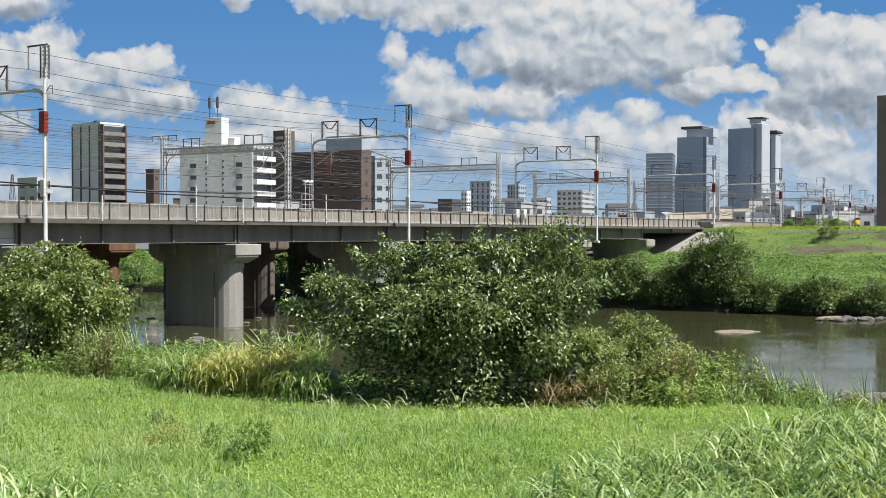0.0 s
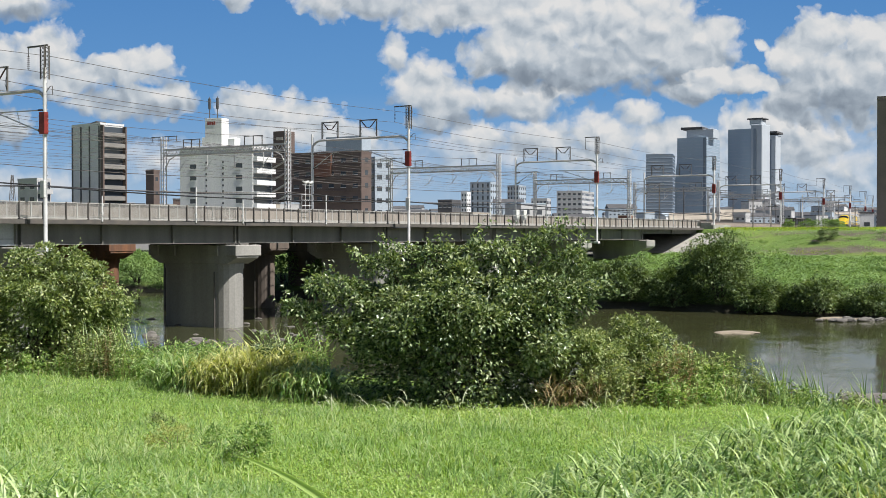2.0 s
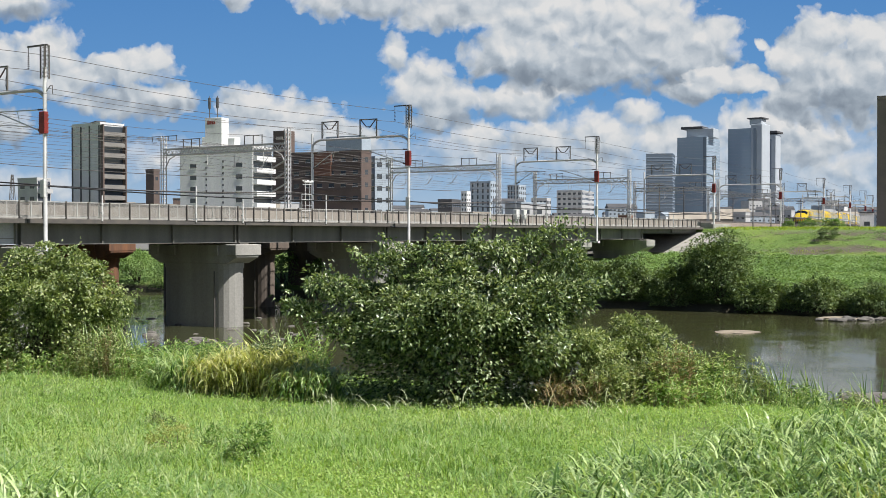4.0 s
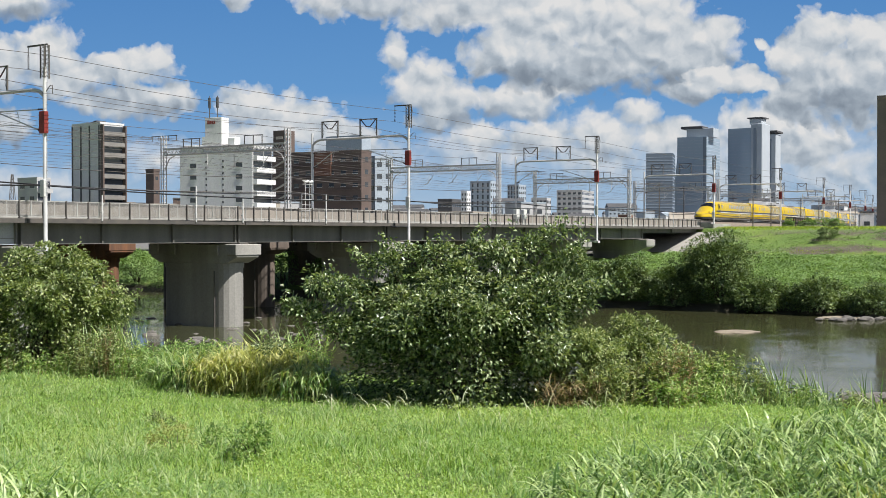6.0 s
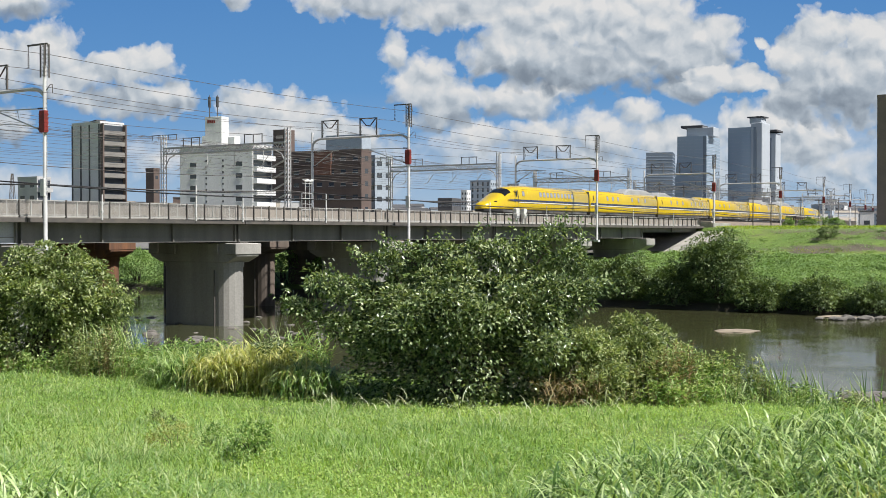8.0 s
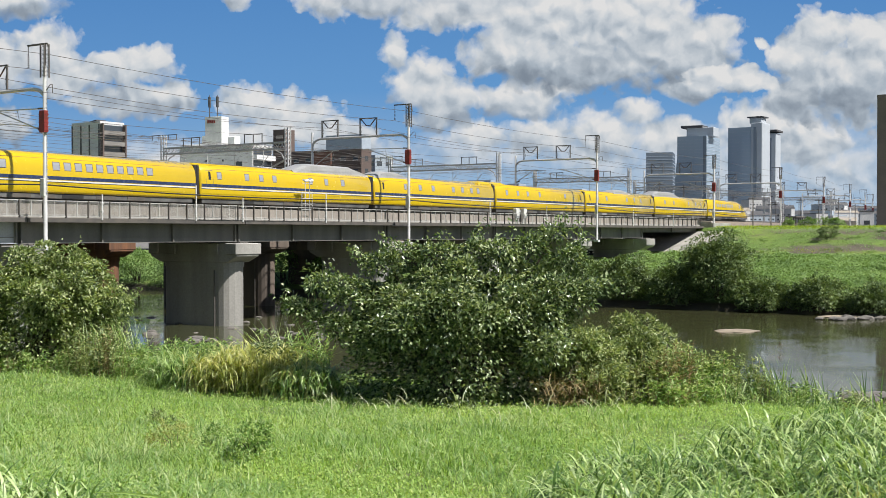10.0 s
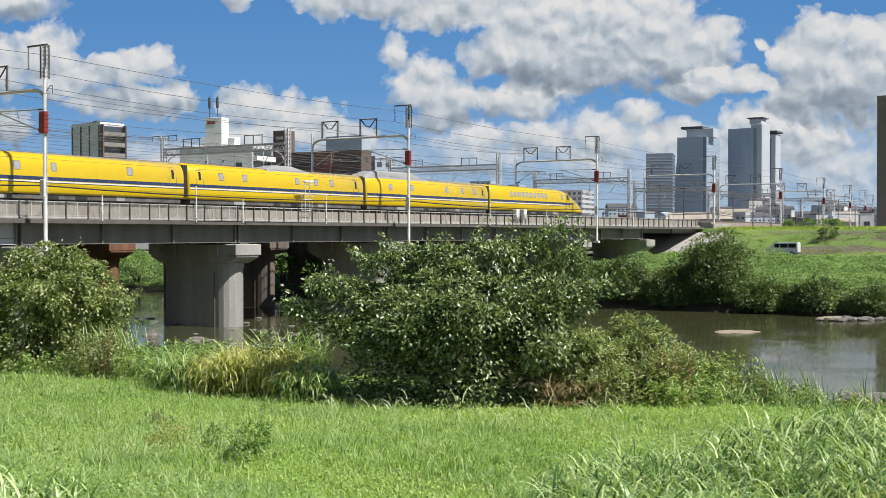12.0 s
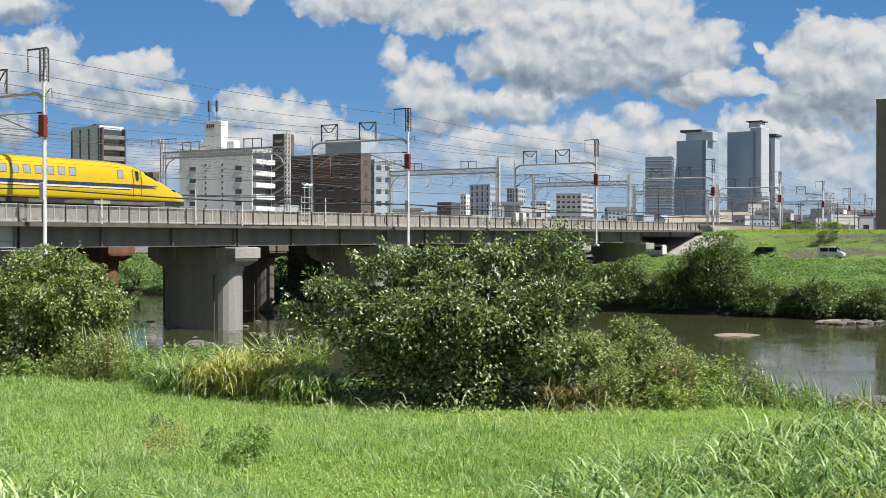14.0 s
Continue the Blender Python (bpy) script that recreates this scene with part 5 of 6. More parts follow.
for k in range(74):
    y = rnd.uniform(255, 560)
    ax = rnd.uniform(-.36, .40)
    if ax > .10:
        y = 540 + (y - 255) * .9
    hh = rnd.choice((6, 7, 9, 9.5, 12)) + (y - 250) * .006
    if -.36 < ax < -.05:
        hh = min(hh, 10)
    house(ax * y, y + 30, rnd.uniform(-35, 35), rnd.uniform(6, 15), rnd.uniform(6, 11), hh, rnd.choice(M_HOUSES), rnd.choice((M_ROOFDARK, M_TINROOF, M_BLUEGREY)), "low town house of plain render with a few windows")
house(73, 335, -8, 17, 9, 6.2, M_TINROOF, M_TINROOF, "long tan metal shed behind the railway")
house(109.5, 305, -20, 3.4, 4, 7.4, M_OFFWHITE, M_ROOFDARK, "white three-storey house beside the levee")


for x, y, w, d, h, mat, roofmat, label in ((-81.5, 305, 9, 8, 9.6, M_BROWNTILE, M_ROOFDARK, "brown two-storey house among the apartment blocks"),
                                             (-75.5, 312, 7, 7, 8.6, M_CREAM, M_ROOFDARK, "cream house with a flat roof beside the railway"),
                                             (-68.5, 318, 8, 7, 11.2, M_BROWNTILE, M_ROOFDARK, "dark house with a roof terrace"),
                                             (-63.5, 268, 6, 6, 8.4, M_OFFWHITE, M_TINROOF, "white shop house with a plain sign board")):
    house(x, y, 12, w, d, h, mat, roofmat, label)
far = random.Random(21)
for k in range(46):
    y = far.uniform(760, 1250)
    ax = far.uniform(.235, .375) if k < 30 else far.uniform(-.06, .17)
    h = (413 - far.uniform(352, 384)) / 2090 * y + 1.0
    house(ax * y, y, far.uniform(-35, 25), far.uniform(9, 24), far.uniform(8, 14), h, far.choice((M_BLUEGREY, M_TOWERGREY, M_OFFWHITE, M_BLUEGREY)), M_ROOFDARK, "distant grey apartment house")


def track_shelter():
    t = thing("track_shelter", "dark steel shelter frame beside the track", "shelter", m=line_pose(240, 64.0, 8.4))
    for x in np.linspace(-6, 6, 7):
        part("post", boxed(x - .1, x + .1, -.1, .1, 0, 2.6), M_DARKSTEEL, t)
    part("roof", boxed(-6.3, 6.3, -1.0, 1.0, 2.6, 2.85, .03), M_DARKSTEEL, t)
    part("rail", boxed(-6, 6, -.05, .05, 1.2, 1.3), M_DARKSTEEL, t)


track_shelter()


def pylon(x, y, h):
    t = thing("pylon", "thin lattice radio mast far off", "pylon", m=pose(x, y, 6))
    bm = bmesh.new()
    for dx, dy in ((-1, -1), (1, -1), (1, 1), (-1, 1)):
        tube(bm, [(dx * 1.8, dy * 1.8, 0), (dx * .3, dy * .3, h)], .14, 5)
    for k in range(9):
        r0, r1 = 1.8 - 1.5 * k / 9, 1.8 - 1.5 * (k + 1) / 9
        z0, z1 = h * k / 9, h * (k + 1) / 9
        tube(bm, [(-r0, -r0, z0), (r1, -r1, z1)], .08, 4)
        tube(bm, [(r0, -r0, z0), (-r1, -r1, z1)], .08, 4)
    part("frame", bm, M_DARKSTEEL, t)


pylon(-175, 480, 26)
# thin utility poles between the houses and beside the curve
for k, (s, q, h) in enumerate(((215, 66.5, 6.5), (226, 66.0, 5.5), (252, 66, 7), (262, 83, 8), (275, 66.5, 7.5), (300, 66, 8), (310, 83, 8), (335, 66, 7.5), (350, 83, 9), (205, 81, 9), (222, 82, 9))):
    t = thing("trackside_pole", "dark trackside signal pole", "pole", "trackside poles", m=line_pose(s, q, 8.4))
    part("shaft", tubed([(0, 0, 0), (0, 0, h)], .12, 6, .09), M_DARKSTEEL, t)
    part("crossarm", boxed(-.06, .06, -.9, .9, h - .6, h - .48), M_DARKSTEEL, t)


# ---- growth ----
RNG = np.random.default_rng(11)


def to_bridge(x, y):
    c, s = math.cos(radians(BRIDGE_TURN)), math.sin(radians(BRIDGE_TURN))
    return x * c + y * s, -x * s + y * c


def from_bridge(s, q):
    c, sn = math.cos(radians(BRIDGE_TURN)), math.sin(radians(BRIDGE_TURN))
    return s * c - q * sn, s * sn + q * c


def ground_at(x, y):
    return height(*to_bridge(x, y))


def unit(v):
    return v / np.maximum(np.linalg.norm(v, axis=1, keepdims=True), 1e-6)


def leaf_arrays(c, out, size, width=.5, droop=.35, fold=.18, loose=1.0):
    """Leaves at the points c, pointing roughly along out and drooping, each a folded blade of four corners."""
    n = len(c)
    d = unit(out + RNG.normal(0, .55 * loose, (n, 3)) + np.array([0, 0, -droop]))
    up = unit(np.array([0, 0, 1.0]) + RNG.normal(0, .45 * loose, (n, 3)))
    side = unit(np.cross(d, up))
    nrm = np.cross(side, d)
    L = size * RNG.uniform(.65, 1.25, (n, 1))
    W = L * width * .5
    v = np.stack([c, c + d * L * .45 + side * W + nrm * L * fold, c + d * L, c + d * L * .45 - side * W + nrm * L * fold], 1)
    base = np.arange(n)[:, None] * 4
    f = np.concatenate([base + [0, 1, 2], base + [0, 2, 3]], 1).reshape(-1, 3)
    return v.reshape(-1, 3), f


def blade_arrays(root, length, width, lean, bend, seg=5):
    """Grass blades from root points: each leans along a direction and bends over in seg steps."""
    n = len(root)
    az = np.arctan2(lean[:, 1], lean[:, 0])
    h = np.stack([np.cos(az), np.sin(az), np.zeros(n)], 1)
    side = np.stack([-np.sin(az + RNG.normal(0, .5, n)), np.cos(az), np.zeros(n)], 1)
    side = unit(side)
    tilt0 = np.linalg.norm(lean, axis=1)
    p = root.copy()
    rows = []
    for k in range(seg + 1):
        t = k / seg
        w = width * (1 - t ** 2.2) * .5
        rows.append((p - side * w[:, None], p + side * w[:, None]) if k < seg else (p,))
        a = tilt0 + bend * t
        p = p + (h * np.sin(a)[:, None] + np.array([0, 0, 1.0]) * np.cos(a)[:, None]) * (length / seg)[:, None]
    per = seg * 2 + 1
    v = np.stack([x for r in rows for x in r], 1).reshape(-1, 3)
    base = np.arange(n)[:, None] * per
    tri = []
    for k in range(seg - 1):
        a = 2 * k
        tri += [base + [a, a + 1, a + 3], base + [a, a + 3, a + 2]]
    a = 2 * (seg - 1)
    tri.append(base + [a, a + 1, a + 2])
    return v, np.concatenate(tri, 0)


def clumped(n, centre, radii, clumps, spread, low=-.45):
    """Points on the upper shells of many small domes that make up a lumpy mound, and the way out of each."""
    u = unit(RNG.normal(size=(clumps, 3)))
    u[:, 2] = np.where(u[:, 2] < low, -u[:, 2] * .6, u[:, 2])
    r = RNG.uniform(.25, 1.0, (clumps, 1)) ** .45
    cc = u * r * (np.array(radii) - spread * .9)
    i = RNG.integers(0, clumps, n)
    size = spread * RNG.uniform(1.0, 2.1, clumps)
    way = unit(RNG.normal(size=(n, 3)) + np.array([0, 0, .55]) + u[i] * .5)
    p = cc[i] + way * (size[i] * RNG.uniform(.45, 1.0, n) ** .4)[:, None] * np.array([1, 1, .8]) + RNG.normal(0, .12 * spread, (n, 3))
    return p + np.array(centre), way, cc + np.array(centre)


def shrub(name, label, x, y, rx, ry, h, leaves, size, mat, clumps=60, spread=.28, group="bank shrubs", width=.5, extra=(), lift=.45, stems=9, category="shrub", base=None, loose=1.0):
    """A many-stemmed shrub: limbs from the foot out to the clumps, and a crown of single leaves."""
    z0 = ground_at(x, y) - .08 if base is None else base
    t = thing(name, label, category, group, m=pose(x, y, z0))
    p, out, cc = clumped(leaves, (0, 0, h * lift), (rx, ry, h * (1 - lift)), clumps, spread)
    for ex, ey, ez, er, en in extra:
        p2, o2, c2 = clumped(en, (ex, ey, ez), (er, er, er * .8), max(en // 120, 5), spread * .7)
        p, out, cc = np.concatenate([p, p2]), np.concatenate([out, o2]), np.concatenate([cc, c2])
    # skirts reach down to the ground all round
    k = leaves // 3
    a = RNG.uniform(0, 2 * math.pi, k)
    sk = np.stack([np.cos(a) * rx * RNG.uniform(.2, .88, k), np.sin(a) * ry * RNG.uniform(.2, .88, k), RNG.uniform(.03, h * lift * 1.25, k)], 1)
    p, out = np.concatenate([p, sk]), np.concatenate([out, unit(sk * [1, 1, .2])])
    # single shoots stand out of the crown
    shoots = max(len(cc) // 2, 6)
    b = cc[RNG.integers(0, len(cc), shoots)]
    way = unit((b - [0, 0, h * lift]) / [rx, ry, h] + RNG.normal(0, .35, (shoots, 3)) + [0, 0, .5])
    far = spread * RNG.uniform(1.8, 3.4, shoots)
    i = RNG.integers(0, shoots, shoots * 22)
    f = RNG.uniform(.4, 1.0, len(i))
    p = np.concatenate([p, b[i] + way[i] * (far[i] * f)[:, None] + RNG.normal(0, .02 * h, (len(i), 3)) - np.column_stack([0 * f, 0 * f, f * f * .1 * far[i]])])
    out = np.concatenate([out, unit(way[i] * .5 + RNG.normal(0, .8, (len(i), 3)))])
    keep = p[:, 2] > .03
    v, f = leaf_arrays(p[keep], out[keep], size, width, loose=loose)
    crown = new("crown", mesh_np("crown", v, f, mat))
    crown.parent = t
    for i in range(stems):
        e = Vector(cc[int(i * len(cc) / stems)])
        b = Vector((RNG.normal(0, rx * .08), RNG.normal(0, ry * .08), 0))
        mid = b.lerp(e, .5) + Vector((0, 0, h * .10))
        part("limb", tubed([b, mid, e], .05 * h / 3, 6, .012 * h / 3), M_BARK, t)
    return t


def stuff(name, label, category, v, f, mat):
    ob = new(name, mesh_np(name, v, f, mat))
    return tagged(ob, label, category, kind="stuff")


# the near bank
shrub("shrub", "large broad-leaved dark green shrub on the river bank", .42, 25.9, 2.95, 1.9, 3.25, 47000, .112, M_BUSH, 160, .25, lift=.48,
      extra=[(-1.75, .1, 2.95, .5, 900), (-1.35, .1, 3.15, .3, 300), (.3, 0, 3.2, .4, 500), (1.45, 0, 3.3, .45, 600), (2.3, 0, 3.2, .5, 700), (2.05, .1, 3.65, .22, 220), (2.5, -.1, 2.2, .7, 1300),
             (-2.6, -.2, 2.35, .6, 1000), (-3.1, -.3, 2.6, .35, 320), (-3.5, -.3, 2.0, .4, 420), (-2.9, -.3, 1.6, .6, 800), (-.5, .1, 3.15, .45, 600), (.9, -.3, 3.2, .4, 500)], stems=16)
shrub("shrub", "rounded mid-green shrub above the meadow", -11.1, 32.2, 2.6, 2.2, 3.45, 26000, .12, M_BUSH2, 130, .22,
      extra=[(-1.6, 0, 2.9, .8, 900), (.9, 0, 2.9, .7, 900), (2.0, -.2, 1.9, .5, 500), (1.4, -.2, 2.4, .5, 500)], stems=12)
shrub("shrub", "rounded mid-green shrub above the meadow", -15.3, 33.5, 2.4, 2.2, 3.1, 8000, .14, M_BUSH2, 50, .26)
shrub("shrub", "glossy dark shrub at the foot of a taller one", -12.4, 30.3, 1.0, .9, 1.7, 5000, .12, M_BUSH, 40, .18, stems=8)
shrub("shrub", "low tangled olive-green shrub with thin twigs", 4.35, 26.6, 1.35, 1.2, 2.2, 13000, .085, M_BUSH2, 70, .19, stems=16)
shrub("shrub", "low tangled olive-green shrub with thin twigs", 2.9, 25.6, 1.2, 1.1, 1.75, 9000, .085, M_BUSH2, 50, .19, stems=12)
shrub("shrub", "small leafy weed bush on the bank", 6.1, 26.3, .8, .7, 1.15, 2000, .08, M_BUSH2, 25, .14)
shrub("shrub", "small leafy weed bush on the bank", -4.0, 27.6, .55, .6, 1.5, 1100, .09, M_BUSH, 22, .14)
shrub("shrub", "small leafy weed bush on the bank", -6.6, 30.2, .8, .8, 1.0, 1500, .08, M_BANK, 22, .14)
shrub("shrub", "small leafy weed bush on the bank", -8.2, 30.8, 1.1, .8, .8, 1800, .08, M_BANK, 25, .14)
shrub("weed", "leafy green weed standing in the meadow", -2.95, 17.9, .42, .4, .72, 1500, .055, M_LAWN2, 22, .09, "meadow weeds", stems=6, category="weed", lift=.3)
shrub("weed", "leafy green weed standing in the meadow", -3.6, 18.9, .28, .28, .6, 700, .05, M_LAWN2, 14, .08, "meadow weeds", stems=5, category="weed", lift=.3)
shrub("weed", "thin dark weed in the meadow", -5.3, 22.2, .3, .25, .45, 420, .05, M_BUSH2, 10, .07, "meadow weeds", stems=5, category="weed", lift=.3)
shrub("weed", "pale thin weed in the meadow", -4.4, 19.2, .45, .4, .6, 900, .05, M_REEDY, 14, .1, "meadow weeds", width=.2, stems=5, category="weed", lift=.3)


def reed_bed(name, label, x0, x1, y0, y1, n, length, width, lean, bend, mat, group="reed beds", seg=6, wind=(-.1, .0), stem=0.0, per=14, tuft_size=.07):
    """A clump of long grass over a patch of ground."""
    cx, cy = (x0 + x1) / 2, (y0 + y1) / 2
    t = thing(name, label, "tall grass", group, m=pose(cx, cy, 0))
    tuft = RNG.uniform([x0, y0], [x1, y1], (max(n // per, 4), 2))
    e = ((tuft[:, 0] - cx) / (x1 - x0) * 2) ** 2 + ((tuft[:, 1] - cy) / (y1 - y0) * 2) ** 2
    tuft = tuft[e < 1.15]
    xy = tuft[RNG.integers(0, len(tuft), n)] + RNG.normal(0, tuft_size, (n, 2))
    z = np.array([ground_at(a, b) for a, b in xy]) - .04
    root = np.column_stack([xy[:, 0] - cx, xy[:, 1] - cy, z])
    root[:, 2] += stem * RNG.uniform(0, 1, n) ** .7
    root[:, :2] += RNG.normal(0, .06 + .08 * stem, (n, 2))
    L = length * RNG.uniform(.55, 1.15, n)
    ln = RNG.normal(0, lean, (n, 2)) + np.array(wind)
    v, f = blade_arrays(root, L, np.full(n, width) * RNG.uniform(.6, 1.2, n), ln, bend * RNG.uniform(.5, 1.4, n), seg)
    ob = new("foliage", mesh_np("foliage", v, f, mat))
    ob.parent = t
    tagged(ob, kind="stuff")
    return t


for x0, x1, y0, y1, n, stem, mat in ((-5.2, -3.3, 26.6, 28.2, 2000, .85, M_REEDY), (-5.9, -4.6, 26.9, 28.4, 1100, .65, M_REEDY), (-4.0, -2.6, 26.0, 27.2, 900, .6, M_REEDY),
                                     (-6.6, -5.2, 27.2, 28.6, 800, .5, M_REED), (-3.6, -2.2, 25.6, 26.8, 900, .6, M_REED)):
    reed_bed("reed_bed", "yellowing arching cane grass at the river's edge", x0, x1, y0, y1, n, .7, .036, .6, 2.4, mat, wind=(.1, -.12), stem=stem, per=16, tuft_size=.09)
reed_bed("reed_bed", "half-dry cane grass at the river's edge", -7.0, -5.2, 27.6, 29.6, 1500, .6, .026, .55, 2.0, M_LAWN2, stem=.6)
reed_bed("reed_bed", "green reeds standing above the river", -4.4, -3.0, 28.3, 29.4, 110, 1.75, .035, .22, .9, M_REED)
reed_bed("reed_bed", "dry brown stalks among the weeds", 2.0, 3.4, 24.3, 25.2, 420, .4, .02, .6, 1.4, M_DRY, stem=.55)


def weed_stand(label, x, y, rx, ry, stalks, tall, mat, leaf=.11):
    """Upright herbs: each stalk carries narrow leaves all the way up."""
    t = thing("weed_stand", label, "weeds", "bank weeds", m=pose(x, y, 0))
    stem, c, out = bmesh.new(), [], []
    for k in range(stalks):
        a, r = RNG.uniform(0, 2 * math.pi), math.sqrt(RNG.uniform(0, 1))
        bx, by = rx * r * math.cos(a), ry * r * math.sin(a)
        z = ground_at(x + bx, y + by) - .05
        h = tall * RNG.uniform(.55, 1.1)
        tip = Vector((bx + RNG.normal(0, .13) * h, by + RNG.normal(0, .1) * h, z + h))
        if k % 3 == 0:
            tube(stem, [(bx, by, z), tip], .007, 3, .003, False)
        for i in range(int(h * 26)):
            f = RNG.uniform(.12, 1.0)
            c.append((bx + (tip.x - bx) * f, by + (tip.y - by) * f, z + h * f))
            b = RNG.uniform(0, 2 * math.pi)
            out.append((math.cos(b), math.sin(b), .5))
    tagged(part("stem", stem, M_DRY, t), kind="stuff")
    v, f = leaf_arrays(np.array(c), np.array(out), leaf, .3, .15)
    ob = new("foliage", mesh_np("foliage", v, f, mat))
    ob.parent = t
    tagged(ob, kind="stuff")


for x, y, rx, ry, n, tall, mat in ((3.3, 24.9, .8, .4, 90, .9, M_BUSH2), (4.4, 25.3, .8, .5, 110, 1.15, M_BUSH2), (5.5, 25.6, .8, .5, 110, 1.25, M_REED), (6.5, 26.0, .7, .5, 80, 1.2, M_BUSH2),
                                   (7.4, 26.0, .7, .5, 80, .85, M_REED), (8.4, 25.8, .8, .5, 80, .75, M_REED), (9.3, 25.6, .7, .5, 60, .8, M_BUSH2), (5.0, 24.6, .9, .4, 90, .7, M_LAWN2),
                                   (-6.0, 29.0, .9, .6, 90, 1.0, M_LAWN2), (-7.4, 29.6, .9, .6, 100, .9, M_LAWN2), (-8.8, 30.3, .8, .6, 90, 1.2, M_BUSH2), (-3.1, 27.6, .5, .4, 50, 1.3, M_LAWN2),
                                   (-10.5, 30.6, 1.2, .5, 110, .6, M_LAWN2)):
    weed_stand("leafy green weeds standing on the river bank", x, y, rx, ry, n, tall, mat)
weed_stand("rusty brown fading weeds on the river bank", 4.9, 25.0, .5, .3, 30, 1.25, M_DRY, .08)
weed_stand("rusty brown fading weeds on the river bank", -8.55, 30.0, .25, .2, 14, 1.3, M_DRY, .08)
reed_bed("reed_bed", "green weeds and reeds above the water", 4.8, 9.6, 25.0, 26.8, 1800, .5, .024, .6, 1.4, M_REED, stem=.4)
for x0, x1, n in ((5.9, 6.6, 60), (7.2, 7.8, 55), (8.3, 8.8, 50), (9.2, 9.8, 60)):
    reed_bed("reed_bed", "tall green reeds beside the river", x0, x1, 26.0, 26.8, n, 1.25, .035, .13, .7, M_REED, stem=.35, per=30, tuft_size=.12)
# nodding seed heads where the meadow meets the shrubs
for x0, x1, y0, y1 in ((-2.6, 0.4, 23.6, 24.0), (.6, 3.6, 22.2, 22.8), (3.2, 6.2, 17.0, 18.0)):
    reed_bed("seed_grass", "thin grass with pale nodding seed heads", x0, x1, y0, y1, 42, .5, .02, .35, 2.4, M_PLUME, "seed grass", 6, (-.3, 0), .35, 3, .05)
reed_bed("reed_bed", "tall green reeds beside the left shrub".replace("left ", ""), -9.3, -7.8, 30.3, 31.5, 200, 1.5, .03, .15, .6, M_REED)
# broad arching grass in the foreground
for x0, x1, y0, y1, n, stem in ((1.3, 4.4, 10.8, 14.8, 13000, .75), (3.4, 7.2, 12.2, 16.4, 15000, .9), (2.0, 5.2, 8.8, 11.6, 9000, .65), (5.4, 9.4, 14.6, 19.0, 11000, .7)):
    reed_bed("silver_grass", "tall arching silver grass at the meadow's edge", x0, x1, y0, y1, n, .58, .026, .6, 2.3, M_REED, "silver grass", 6, (-.34, -.1), stem, 20, .10)
reed_bed("silver_grass", "yellow fading tuft among the silver grass", 4.35, 4.65, 12.0, 12.3, 130, .3, .02, .5, 1.6, M_REEDY, "silver grass", 5, (-.2, -.05), .95)
reed_bed("silver_grass", "tall arching silver grass beside the path", -4.6, -3.1, 9.4, 11.0, 1600, .5, .024, .5, 2.0, M_REED, "silver grass", 5, (-.2, -.03), .35)


def build_meadow():
    n = 200000
    y = 13.5 * np.exp(RNG.uniform(0, 1, n) * math.log(34 / 13.5))
    x = RNG.uniform(-.43, .43, n) * y
    s = x * .5314 + y * .8471
    ok = s < 24.5 + RNG.normal(0, .5, n)
    x, y = x[ok], y[ok]
    n = len(x)
    z = np.array([ground_at(a, b) for a, b in zip(x, y)]) - .02
    root = np.column_stack([x, y, z])
    patch = np.array([noise.noise(Vector((a * .35, b * .35, 1.0))) for a, b in zip(x, y)])
    L = (.115 + .09 * patch) * RNG.uniform(.5, 1.6, n) + .03
    v, f = blade_arrays(root, np.maximum(L, .05), np.full(n, .013) * RNG.uniform(.7, 1.6, n), RNG.normal(0, .75, (n, 2)), RNG.uniform(.4, 1.9, n), 2)
    stuff("meadow_grass", "sunlit bright green meadow grass", "grass", v, f, M_LAWN)
    # taller tussocks, uneven in height and spread
    m = 4600
    y = 13.8 * np.exp(RNG.uniform(0, 1, m) * math.log(33 / 13.8))
    x = RNG.uniform(-.43, .43, m) * y
    patch = np.array([noise.noise(Vector((a * .3 + 4, b * .3, 8.0))) for a, b in zip(x, y)])
    ok = (patch + RNG.normal(0, .2, m) - x * .03 > .0) & (x * .5314 + y * .8471 < 24.3)
    x, y = np.repeat(x[ok], 16), np.repeat(y[ok], 16)
    x, y = x + RNG.normal(0, .09, len(x)), y + RNG.normal(0, .09, len(x))
    root = np.column_stack([x, y, [ground_at(a, b) - .02 for a, b in zip(x, y)]])
    n = len(root)
    v, f = blade_arrays(root, RNG.uniform(.15, .42, n), np.full(n, .013) * RNG.uniform(.7, 1.5, n), RNG.normal(0, .5, (n, 2)), RNG.uniform(.8, 2.4, n), 4)
    stuff("meadow_tussocks", "taller arching grass tussocks in the meadow", "grass", v, f, M_LAWN2)
    # broad-leaved cover between the blades
    n = 50000
    y = 13.5 * np.exp(RNG.uniform(0, 1, n) * math.log(33 / 13.5))
    x = RNG.uniform(-.43, .43, n) * y
    patch = np.array([noise.noise(Vector((a * .5 + 9, b * .5, 4.0))) for a, b in zip(x, y)])
    ok = (patch + RNG.normal(0, .15, n) > -.05) & (x * .5314 + y * .8471 < 24)
    x, y = x[ok], y[ok]
    c = np.column_stack([x, y, [ground_at(a, b) + .04 + RNG.uniform(0, .12) for a, b in zip(x, y)]])
    v, f = leaf_arrays(c, RNG.normal(0, 1, (len(c), 3)) * [1, 1, .3], .05, .7, .0)
    stuff("meadow_clover", "low broad-leaved weeds in the meadow", "weeds", v, f, M_LAWN)


build_meadow()


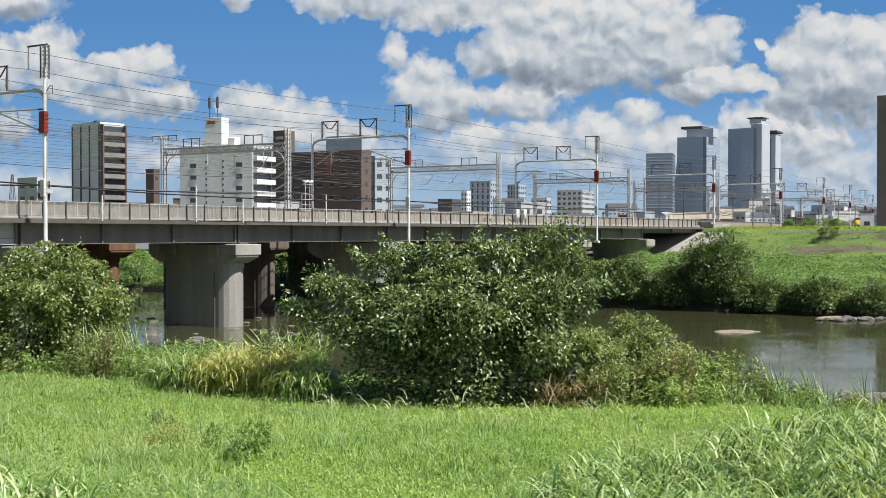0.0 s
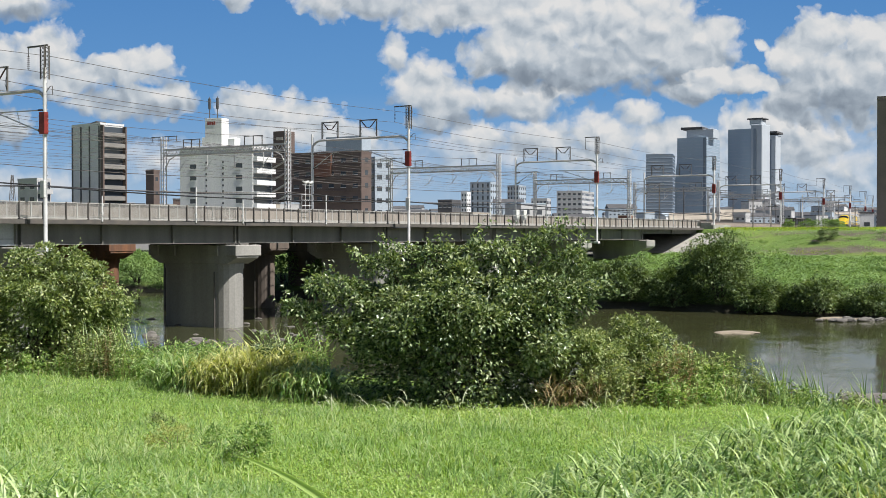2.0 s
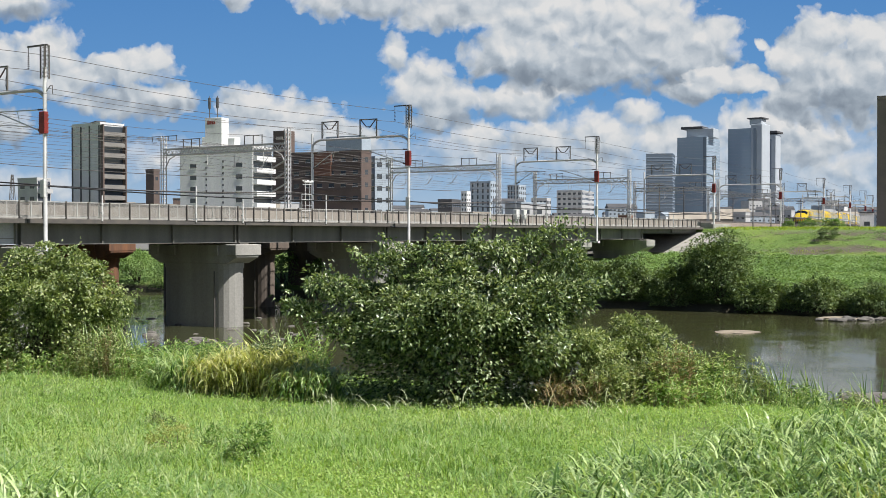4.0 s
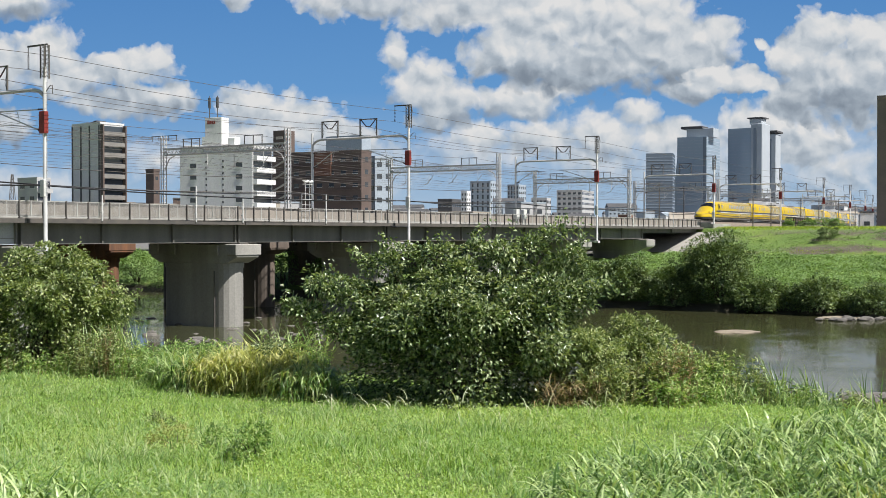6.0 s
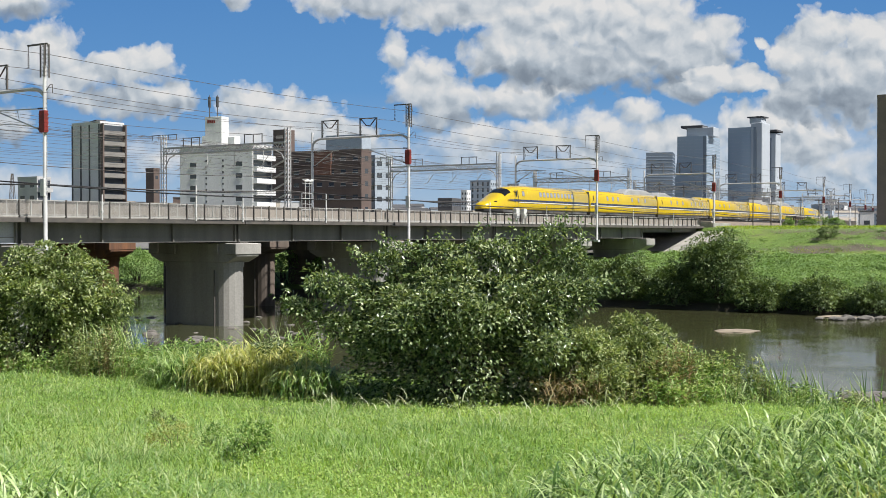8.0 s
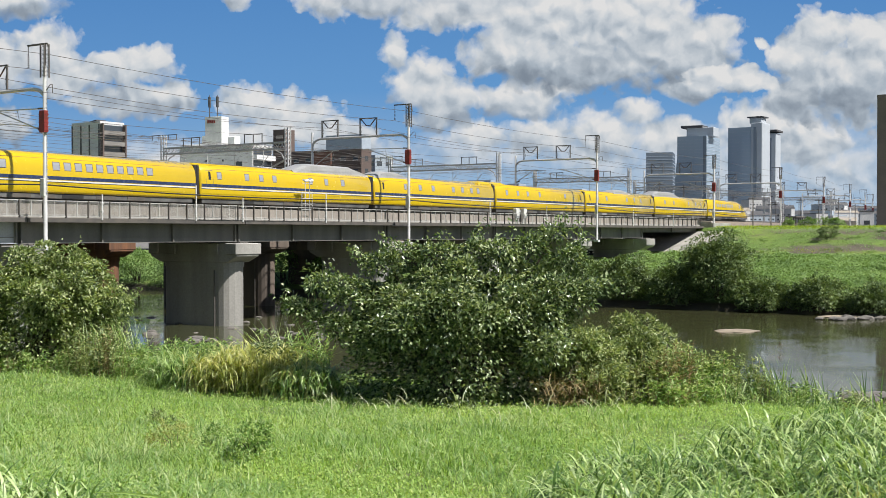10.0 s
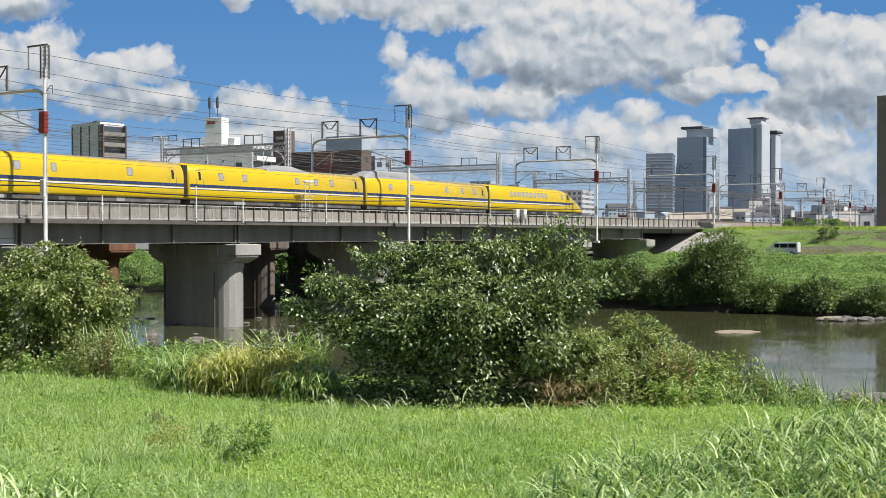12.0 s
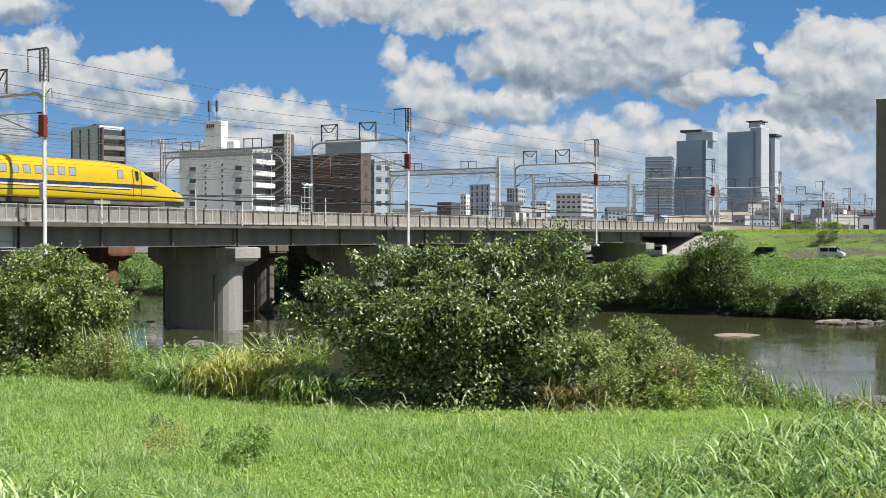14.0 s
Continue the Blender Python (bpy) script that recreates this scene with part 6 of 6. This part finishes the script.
# ---- the far bank ----
def bank_cover():
    """A blanket of creeping weeds over the flood plain, lumpy, thicker by the water."""
    n = 150000
    s = 119 + 53 * RNG.uniform(0, 1, n) ** 1.15
    q = RNG.uniform(2, 67, n)
    lump = np.array([max(0, noise.noise(Vector((a * .2, b * .2, 2.0)))) * 2.0 + 1.1 * abs(noise.noise(Vector((a * .45, b * .45, 5.0)))) - .2 for a, b in zip(s, q)])
    z = np.array([height(a, b) for a, b in zip(s, q)]) + .15 + np.maximum(lump, -.1) * np.clip((172 - s) / 12, .2, 1) + RNG.uniform(0, .3, n)
    x, y = from_bridge(s, q)
    c = np.column_stack([x, y, z])
    v, f = leaf_arrays(c, RNG.normal(0, 1, (n, 3)) * [1, 1, .2], .25, .85, .1, .10, .45)
    stuff("bank_weeds", "blanket of green creeping weeds on the flood plain", "weeds", v, f, M_BANK)
    # rank weeds over the stony slope
    k = 420
    ks, kq, kr = RNG.uniform(178, 187, k), RNG.uniform(-15, 64, k), RNG.uniform(.25, .8, k)
    i = RNG.integers(0, k, 12000)
    s, q = ks[i] + RNG.normal(0, .5, len(i)) * kr[i], kq[i] + RNG.normal(0, 1.3, len(i)) * kr[i]
    x, y = from_bridge(s, q)
    c = np.column_stack([x, y, [height(a, b) for a, b in zip(s, q)] + RNG.uniform(0, .8, len(i)) * kr[i]])
    v, f = leaf_arrays(c, RNG.normal(0, 1, (len(c), 3)) + [0, 0, .4], .2, .6, .1)
    stuff("slope_weeds", "rank weeds among stones on the levee slope", "weeds", v, f, M_BANK)
    # levee turf
    n = 52000
    s, q = RNG.uniform(178, 207, n), RNG.uniform(-20, 66, n)
    bare = np.array([noise.noise(Vector((a * .10, b * .07, 6.0))) for a, b in zip(s, q)])
    ok = (s > 187.5) | (bare > .12)
    s, q = s[ok], q[ok]
    x, y = from_bridge(s, q)
    root = np.column_stack([x, y, [height(a, b) - .03 for a, b in zip(s, q)]])
    m = len(root)
    v, f = blade_arrays(root, RNG.uniform(.2, .55, m), np.full(m, .07), RNG.normal(0, .5, (m, 2)), RNG.uniform(.2, 1.2, m), 2)
    stuff("levee_turf", "bright yellow-green turf on the levee", "grass", v, f, M_LEVEE)


bank_cover()


def bank_shrub(s, q, r, h, leaves, mat=None, label="dark green bush leaning over the far river bank", size=.33):
    x, y = from_bridge(s, q)
    return shrub("bank_bush", label, x, y, r, r * .9, h, int(leaves * 1.7), size * .85, mat or M_BANKDARK, max(leaves // 70, 14), r * .17, "far bank bushes", .6, lift=.4, stems=7, category="bush", loose=.6)


bank_shrub(119.5, 41.0, 4.0, 7.4, 7500)
bank_shrub(118.2, 45.5, 3.0, 4.4, 3200)
for s, q, r, h, n in ((118.0, 36.0, 3.0, 3.2, 3000), (118.0, 30.5, 3.2, 3.0, 3000), (117.8, 25.0, 3.2, 2.7, 2800), (117.8, 19.5, 3.0, 2.9, 2600), (117.8, 14.0, 3.0, 2.8, 2400),
                      (119.0, 51.0, 3.2, 4.8, 3600), (120.0, 56.5, 3.0, 5.0, 2200), (121.5, 61.5, 3.0, 4.2, 1800), (131.0, 48.0, 2.6, 2.4, 1400)):
    bank_shrub(s, q, r, h, n)
# beyond the bridge, seen between the piers
for s, q, r, h, n in ((118.5, 118, 4.2, 5.8, 2200), (119, 126, 4.0, 5.4, 2000), (118.5, 111, 3.6, 5.2, 1800), (119, 134, 4.2, 5.6, 1800), (120, 100, 3.4, 5.0, 1500), (120, 93, 3.2, 4.6, 1300), (119, 142, 4.0, 5.6, 1500)):
    bank_shrub(s, q, r, h, n, M_BANK, "green bush on the far bank beyond the bridge")
bank_shrub(183.0, 45.8, 1.8, 2.7, 900, label="dark round bush on the levee's slope", size=.2)
for q, r in ((54.5, 1.5), (52.0, 2.0), (49.5, 1.6), (57.5, 1.2)):
    bank_shrub(203 + q % 3, q, r, 1.9, 700, M_BANK, "green weeds on the levee crown beside the railway", .22)


# grass blades that sway close before the eye
def near_blade(x, y, z, length, width, bend, lean):
    t = thing("grass_blade", "long green grass blade swaying close by", "grass blade", "near grass blades", m=pose(x, y, z))
    v, f, x, z, seg = [], [], 0.0, 0.0, 12
    for k in range(seg + 1):
        a = lean + (bend if lean >= 0 else -bend) * k / seg
        w = width * .5 * (1 - (k / seg) ** 2.2) + .0004
        v += [(x - w * math.cos(a), -.3 * w, z + w * math.sin(a)), (x, .25 * w, z), (x + w * math.cos(a), -.3 * w, z - w * math.sin(a))]
        x, z = x + math.sin(a) * length / seg, z + math.cos(a) * length / seg
        if k:
            b = 3 * k
            f += [(b - 3, b - 2, b + 1, b), (b - 2, b - 1, b + 2, b + 1)]
    v, f = np.array(v), np.array(f)
    ob = new("blade", mesh_np("blade", v, f, M_NEARBLADE, True))
    ob.parent = t
    return t


BLADES = [near_blade(.12, 2.0, 7.22, .57, .02, .25, -.22), near_blade(-.03, 2.0, 7.325, .46, .022, .9, -.5), near_blade(-.78, 2.3, 6.92, .62, .014, .5, .05), near_blade(-.12, 2.3, 7.2, .66, .012, 1.0, -.4)]


# ---- what moves ----
def motions():
    offset = 0.0
    for i, car in enumerate(CARS):
        L = 27.35 if i in (0, 6) else 25.0
        mid = offset + L / 2
        offset += L
        walk(car, [(t * .5, track_pose(HEAD_AT_START - SPEED * t * .5 + mid, 8.75)) for t in range(29)])

    for van, q0, v, s in VANS:
        walk(van, [(t, BR @ pose(s, q0 + v * t, 4.75, 0, 0, 90 if v > 0 else -90)) for t in (0, 7, 14)])
    # the near blades dip out of view and swing back with the gusts
    sway = [[(0, -30), (2.2, -34), (2.7, -4), (3.0, 0), (3.4, -22), (5, -34), (14, -34)],
            [(0, -20), (1.0, -12), (1.5, 0), (2.0, 5), (2.6, -14), (5.0, -6), (5.5, 6), (6.0, -18), (6.8, 0), (7.2, -2), (8, -18), (10.5, -10), (11.0, 6), (11.5, 8), (12.0, -14), (12.6, 0), (13.2, -18), (14, -20)],
            [(0, -6), (.5, 0), (1.0, -26), (7.0, -26), (7.5, -6), (8.0, -10), (9, -30), (14, -30)],
            [(0, -24), (2.4, -20), (3.0, -2), (3.6, -20), (6.2, -16), (6.5, -8), (7.0, -16), (10.4, -12), (11.2, -4), (12, -22), (14, -12)]]
    for blade, rows in zip(BLADES, sway):
        home = blade.matrix_basis.copy()
        walk(blade, [(t, home @ pose(0, 0, 0, 0, a, 0)) for t, a in rows])


motions()
